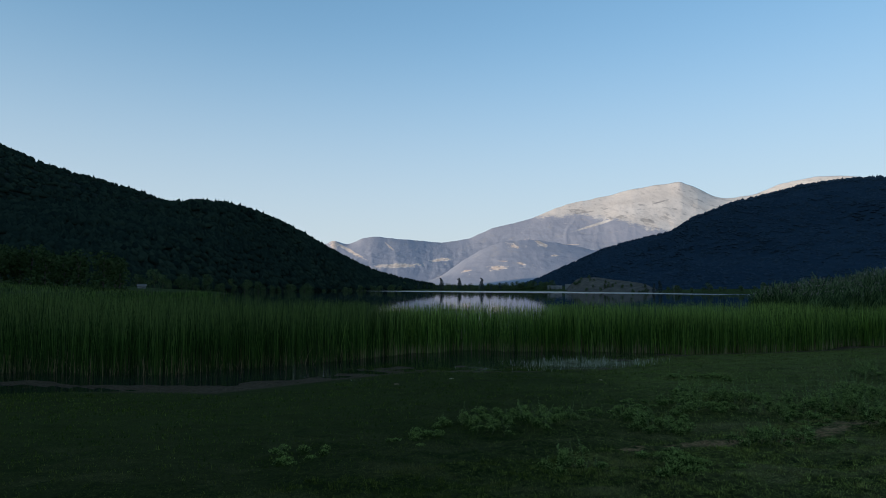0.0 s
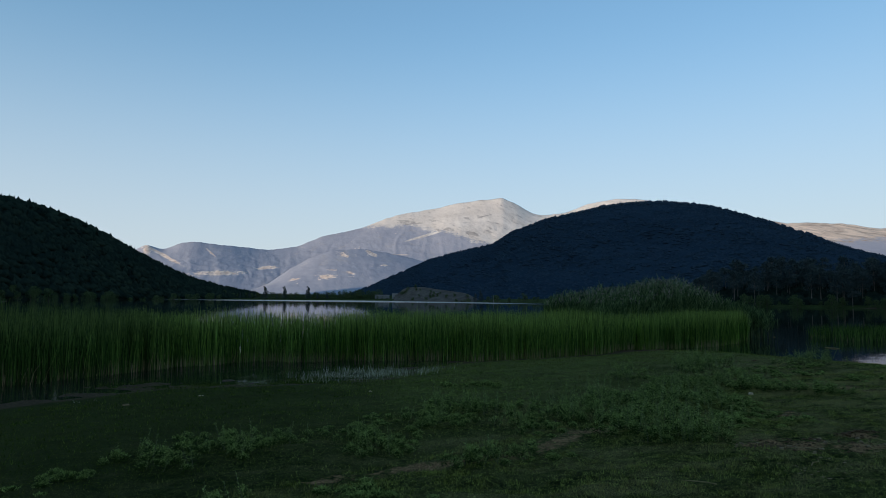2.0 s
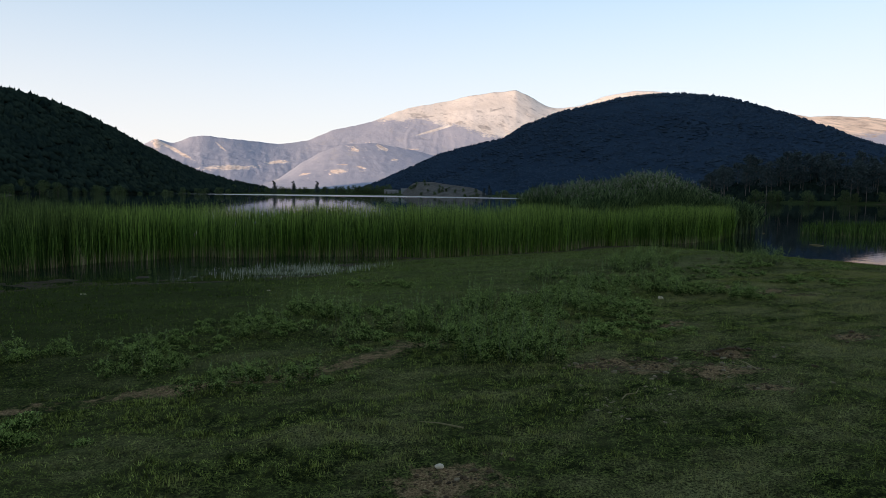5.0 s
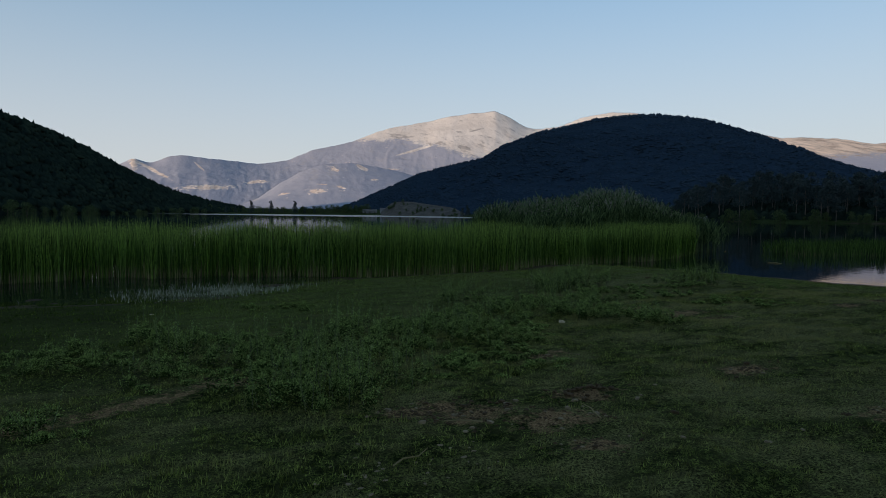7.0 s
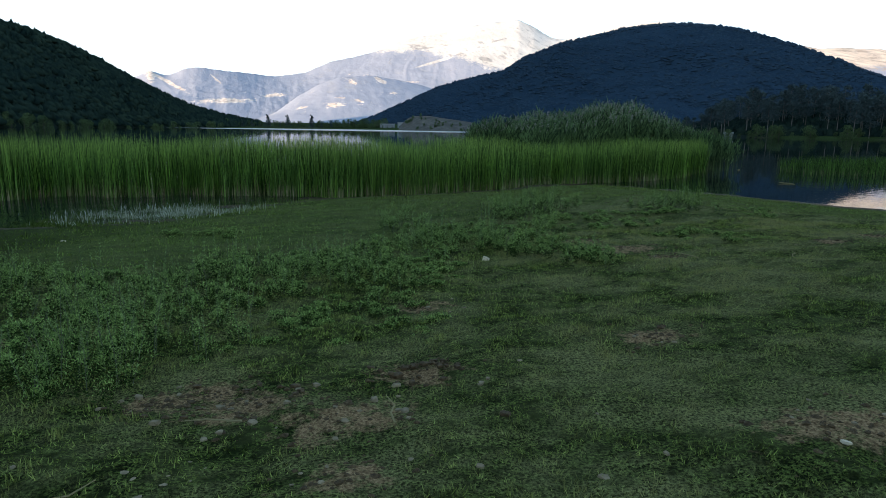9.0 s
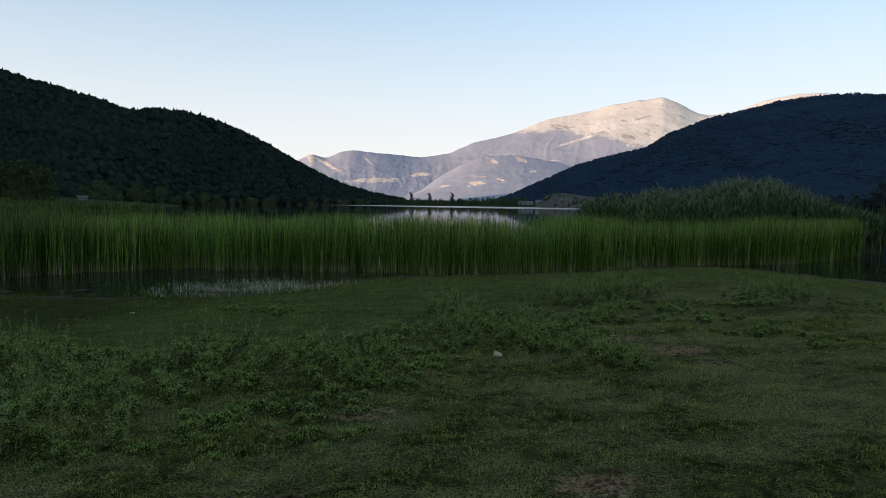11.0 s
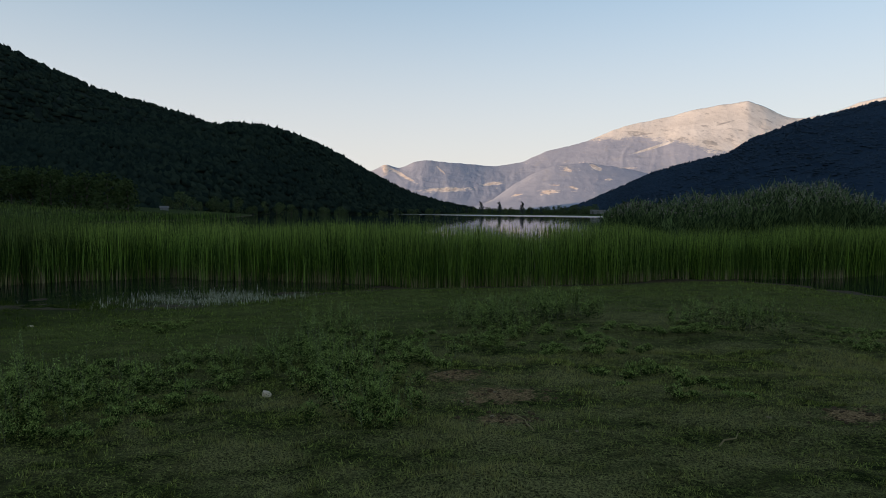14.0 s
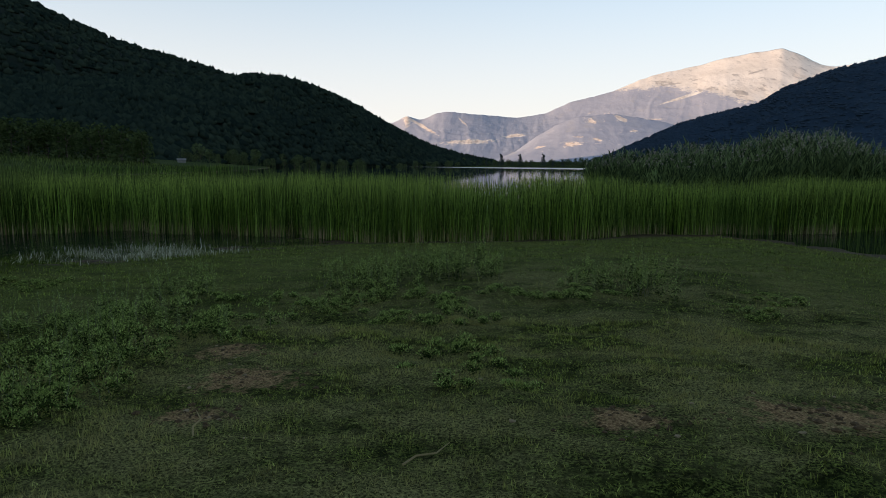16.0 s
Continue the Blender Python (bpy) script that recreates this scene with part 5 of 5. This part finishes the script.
r_t = np.random.default_rng(91)
plant([broadleaf(200 + k, 8.6, 7.4, leaf=M_DARKLEAF) for k in range(4)],
      [(a + r_t.normal(0, 0.3), r_t.uniform(180, 215), r_t.uniform(0.95, 1.3)) for a in np.arange(-46, -28.5, 0.95)]
      + [(a + r_t.normal(0, 0.3), r_t.uniform(222, 250), r_t.uniform(0.9, 1.25)) for a in np.arange(-46, -29.5, 1.3)],
      "bushy green broadleaf tree on the grassy bank", "tree", "trees on the far bank", (left_hill,))
plant([broadleaf(230 + k, 4.6, 5.2, "shrub") for k in range(3)],
      [(a + r_t.normal(0, 0.3), np.interp(a, [-28, -15, -3], [300, 415, 545]) + r_t.uniform(-14, 10), r_t.uniform(0.7, 1.7)) for a in np.arange(-27.5, -4, 0.62)]
      + [(a + r_t.normal(0, 0.3), np.interp(a, [18, 28, 36], [446, 440, 330]) + r_t.uniform(-4, 14), r_t.uniform(0.6, 1.2)) for a in np.arange(18.6, 36, 0.7)]
      + [(a, 303 + r_t.uniform(-2, 9), r_t.uniform(0.35, 1.15)) for a in r_t.uniform(36.5, 56, 44)],
      "rounded green shrub along the lake shore", "shrub", "shoreline shrubs", (left_hill, right_hill, pine_knoll))
plant([poplar(260 + k, 9.5) for k in range(3)],
      [(-0.9, 572, 1.3), (0.75, 575, 1.2), (2.75, 573, 1.25), (-2.2, 574, 0.7), (1.6, 578, 0.55), (3.6, 572, 0.6), (4.4, 576, 0.65), (-1.6, 580, 0.6), (0.1, 577, 0.5), (-3.0, 570, 0.6), (18.1, 446, 1.0), (17.6, 448, 0.8)],
      "slender dark tree standing on the far shore", "tree", "trees on the far shore")
plant([broadleaf(280 + k, 4.0, 5.5, "shrub") for k in range(2)],
      [(a + r_t.normal(0, 0.15), 576 + r_t.uniform(-3, 8), r_t.uniform(0.8, 1.4)) for a in np.arange(-5.5, 8.6, 0.36)]
      + [(a + r_t.normal(0, 0.15), 582 + r_t.uniform(-3, 8), r_t.uniform(0.9, 1.5) + 0.12 * (a - 3.5)) for a in np.arange(3.6, 9.4, 0.4)],
      "dark low shrub in the hedge on the far shore", "shrub", "far shore hedge")
plant([pine(300 + k, 12.5) for k in range(4)],
      [(a + r_t.normal(0, 0.4), r_t.uniform(306, 385), r_t.uniform(0.8, 1.2)) for a in np.arange(36.5, 57, 0.17)] + [(33.2, 318, 0.7), (33.9, 325, 0.72), (34.8, 320, 0.75), (35.4, 330, 0.7), (36.0, 322, 0.8)],
      "tall pine with a bare pale trunk and dark crown", "pine tree", "pine wood across the water", (pine_knoll,))

# ---------- things on the far shores ----------
earth = Hill([(10.3, -0.2), (10.8, 0.6), (11.3, 0.95), (13, 1.0), (14.2, 0.8), (15.5, 0.65), (17, 0.45), (17.8, -0.1)], [(10.3, 500), (14, 460), (17.8, 448)], [(10.3, 545), (14, 510), (17.8, 475)], 40, 7.0, 9, 83, -0.2)
tagged(earth.mesh("earth_cut", 10.3, 17.8, 110, 26, M_EARTH), "bare tan earth bank cut above the lake shore", "bank", kind="structure")
plant([broadleaf(290 + k, 2.4, 3.2, "shrub") for k in range(2)],
      [(a + r_t.normal(0, 0.3), np.interp(a, [10.5, 14, 17.6], [515, 478, 456]) + r_t.uniform(-8, 26), r_t.uniform(0.5, 1.2)) for a in np.arange(10.6, 17.6, 0.22)],
      "small dark bush on the bare earth bank", "shrub", "bushes on the earth bank", (earth,))


def box(bm, x0, y0, z0, x1, y1, z1):
    bmesh.ops.create_cube(bm, size=1, matrix=Matrix.LocRotScale(((x0 + x1) / 2, (y0 + y1) / 2, (z0 + z1) / 2), None, (x1 - x0, y1 - y0, z1 - z0)))


def small_house(name, a, d, w, dep, h, mat, label, category, roof_mat=None, openings=2):
    """A small building: walls with real openings facing the water, and a roof."""
    root = new(name)
    x, y = EYE[0] + d * math.sin(radians(a)), EYE[1] + d * math.cos(radians(a))
    bm = bmesh.new()
    t = 0.25
    box(bm, -w / 2, dep / 2 - t, 0, w / 2, dep / 2, h)
    box(bm, -w / 2, -dep / 2, 0, -w / 2 + t, dep / 2 - t, h)
    box(bm, w / 2 - t, -dep / 2, 0, w / 2, dep / 2 - t, h)
    gaps = [(-w / 2 + t + (w - 2 * t) * (k + 0.35) / openings, -w / 2 + t + (w - 2 * t) * (k + 0.65) / openings) for k in range(openings)]
    edge = -w / 2 + t
    for g0, g1 in gaps:
        box(bm, edge, -dep / 2, 0, g0, -dep / 2 + t, h)
        box(bm, g0, -dep / 2, h * 0.7, g1, -dep / 2 + t, h)
        edge = g1
    box(bm, edge, -dep / 2, 0, w / 2 - t, -dep / 2 + t, h)
    part("wall", bm, mat, root)
    bm = bmesh.new()
    if roof_mat:
        for s in (-1, 1):
            vs = [bm.verts.new(c) for c in ((-w / 2 - 0.3, s * (dep / 2 + 0.3), h), (w / 2 + 0.3, s * (dep / 2 + 0.3), h), (w / 2 + 0.3, 0, h + dep * 0.3), (-w / 2 - 0.3, 0, h + dep * 0.3))]
            bm.faces.new(vs)
        bmesh.ops.solidify(bm, geom=bm.faces[:], thickness=0.12)
    else:
        box(bm, -w / 2 - 0.2, -dep / 2 - 0.2, h + 0.003, w / 2 + 0.2, dep / 2 + 0.2, h + 0.25)
    part("roof", bm, roof_mat or mat, root)
    root.matrix_basis = pose(x, y, place_on(x, y, (pine_knoll, left_hill)) - 0.15, 0, 0, -a)
    return tagged(root, label, category)


small_house("lakeside_building", 9.3, 578, 13.0, 6.0, 3.4, M_CONCRETE, "pale weathered concrete building by the far shore", "building", None, 3)
small_house("lakeside_building", 10.5, 566, 6.0, 5.0, 4.6, M_CONCRETE, "pale concrete block house beside the earth bank", "building", None, 1)
small_house("garden_hut", 38.1, 304, 3.4, 3.0, 2.1, M_CONCRETE, "small pale hut under the pines", "hut", M_ROOF, 1)
small_house("shed", -27.2, 262, 2.8, 2.2, 1.1, M_CONCRETE, "small grey shed on the grassy bank", "shed", M_ROOF, 1)


def boat(a, d):
    root = new("rowing_boat")
    x, y = EYE[0] + d * math.sin(radians(a)), EYE[1] + d * math.cos(radians(a))
    n, m = 13, 7
    v = []
    for i in range(n):
        s = i / (n - 1) * 2 - 1
        half = 0.7 * (1 - abs(s) ** 2.6)
        for j in range(m):
            q = j / (m - 1) * 2 - 1
            v.append((s * 2.2, q * half, 0.1 + 0.55 * abs(q) ** 2.2 + 0.2 * s * s))
    hull = mesh_of("hull", v, grid_faces(n, m), M_PAINT, root, True)
    mod = hull.modifiers.new("thick", "SOLIDIFY")
    mod.thickness = 0.05
    for s in (-0.8, 0.5):
        bm = bmesh.new()
        box(bm, s - 0.12, -0.55, 0.42, s + 0.12, 0.55, 0.47)
        part("thwart", bm, M_BARK, root)
    root.matrix_basis = pose(x, y, max(float(ground_z(x, y)), 0.0) - 0.08, 0, 0, 20)
    tagged(root, "small white rowing boat pulled up at the shore", "boat")


boat(-17.6, 492)


TWIGS, POLE = ((14.6, 10.7, 35), (8.2, 7.72, 160), (7.35, 6.95, 20), (13.4, 10.9, 100), (9.0, 7.35, 75), (5.9, 6.6, 140)), 19.2
DRIFT = [(37.6, 40.2), (32.7, 30.6)]


def litter():
    """A dry twig in the grass, driftwood on the water and a pale pole on the shore."""
    pts = [(0, 0, 0.01), (0.09, 0.03, 0.025), (0.2, 0.02, 0.02), (0.31, 0.08, 0.03)]
    for x, y, turn in TWIGS:
        ob = mesh_of("twig", *tube(pts, [0.006, 0.006, 0.005, 0.002], 5), M_STALK)
        ob.matrix_basis = pose(x, y, float(ground_z(x, y)) + 0.012, 0, 0, turn)
        tagged(ob, "pale dry twig lying in the grass", "twig", "twigs in the grass")
    for k, (x, y) in enumerate(DRIFT):
        pts = [(-0.35, 0, 0.0), (-0.1, 0.04, 0.03), (0.15, 0.0, 0.02), (0.4, 0.07, 0.05)]
        ob = mesh_of("driftwood", *tube(pts, [0.02, 0.035, 0.03, 0.012], 6), M_STALK)
        ob.matrix_basis = pose(x, y, 0.0, 0, 0, 40 + 70 * k)
        tagged(ob, "short pale driftwood stick floating on the lake", "driftwood", "driftwood on the lake")
    x, y = EYE[0] + 436 * math.sin(radians(POLE)), EYE[1] + 436 * math.cos(radians(POLE))
    z = float(ground_z(x, y))
    ob = mesh_of("shore_pole", *tube([(0, 0, -0.5), (0, 0, 3), (0.05, 0, 5.4)], [0.16, 0.14, 0.11], 8), M_CONCRETE)
    ob.matrix_basis = pose(x, y, z)
    tagged(ob, "pale upright pole on the far shore", "pole")


litter()
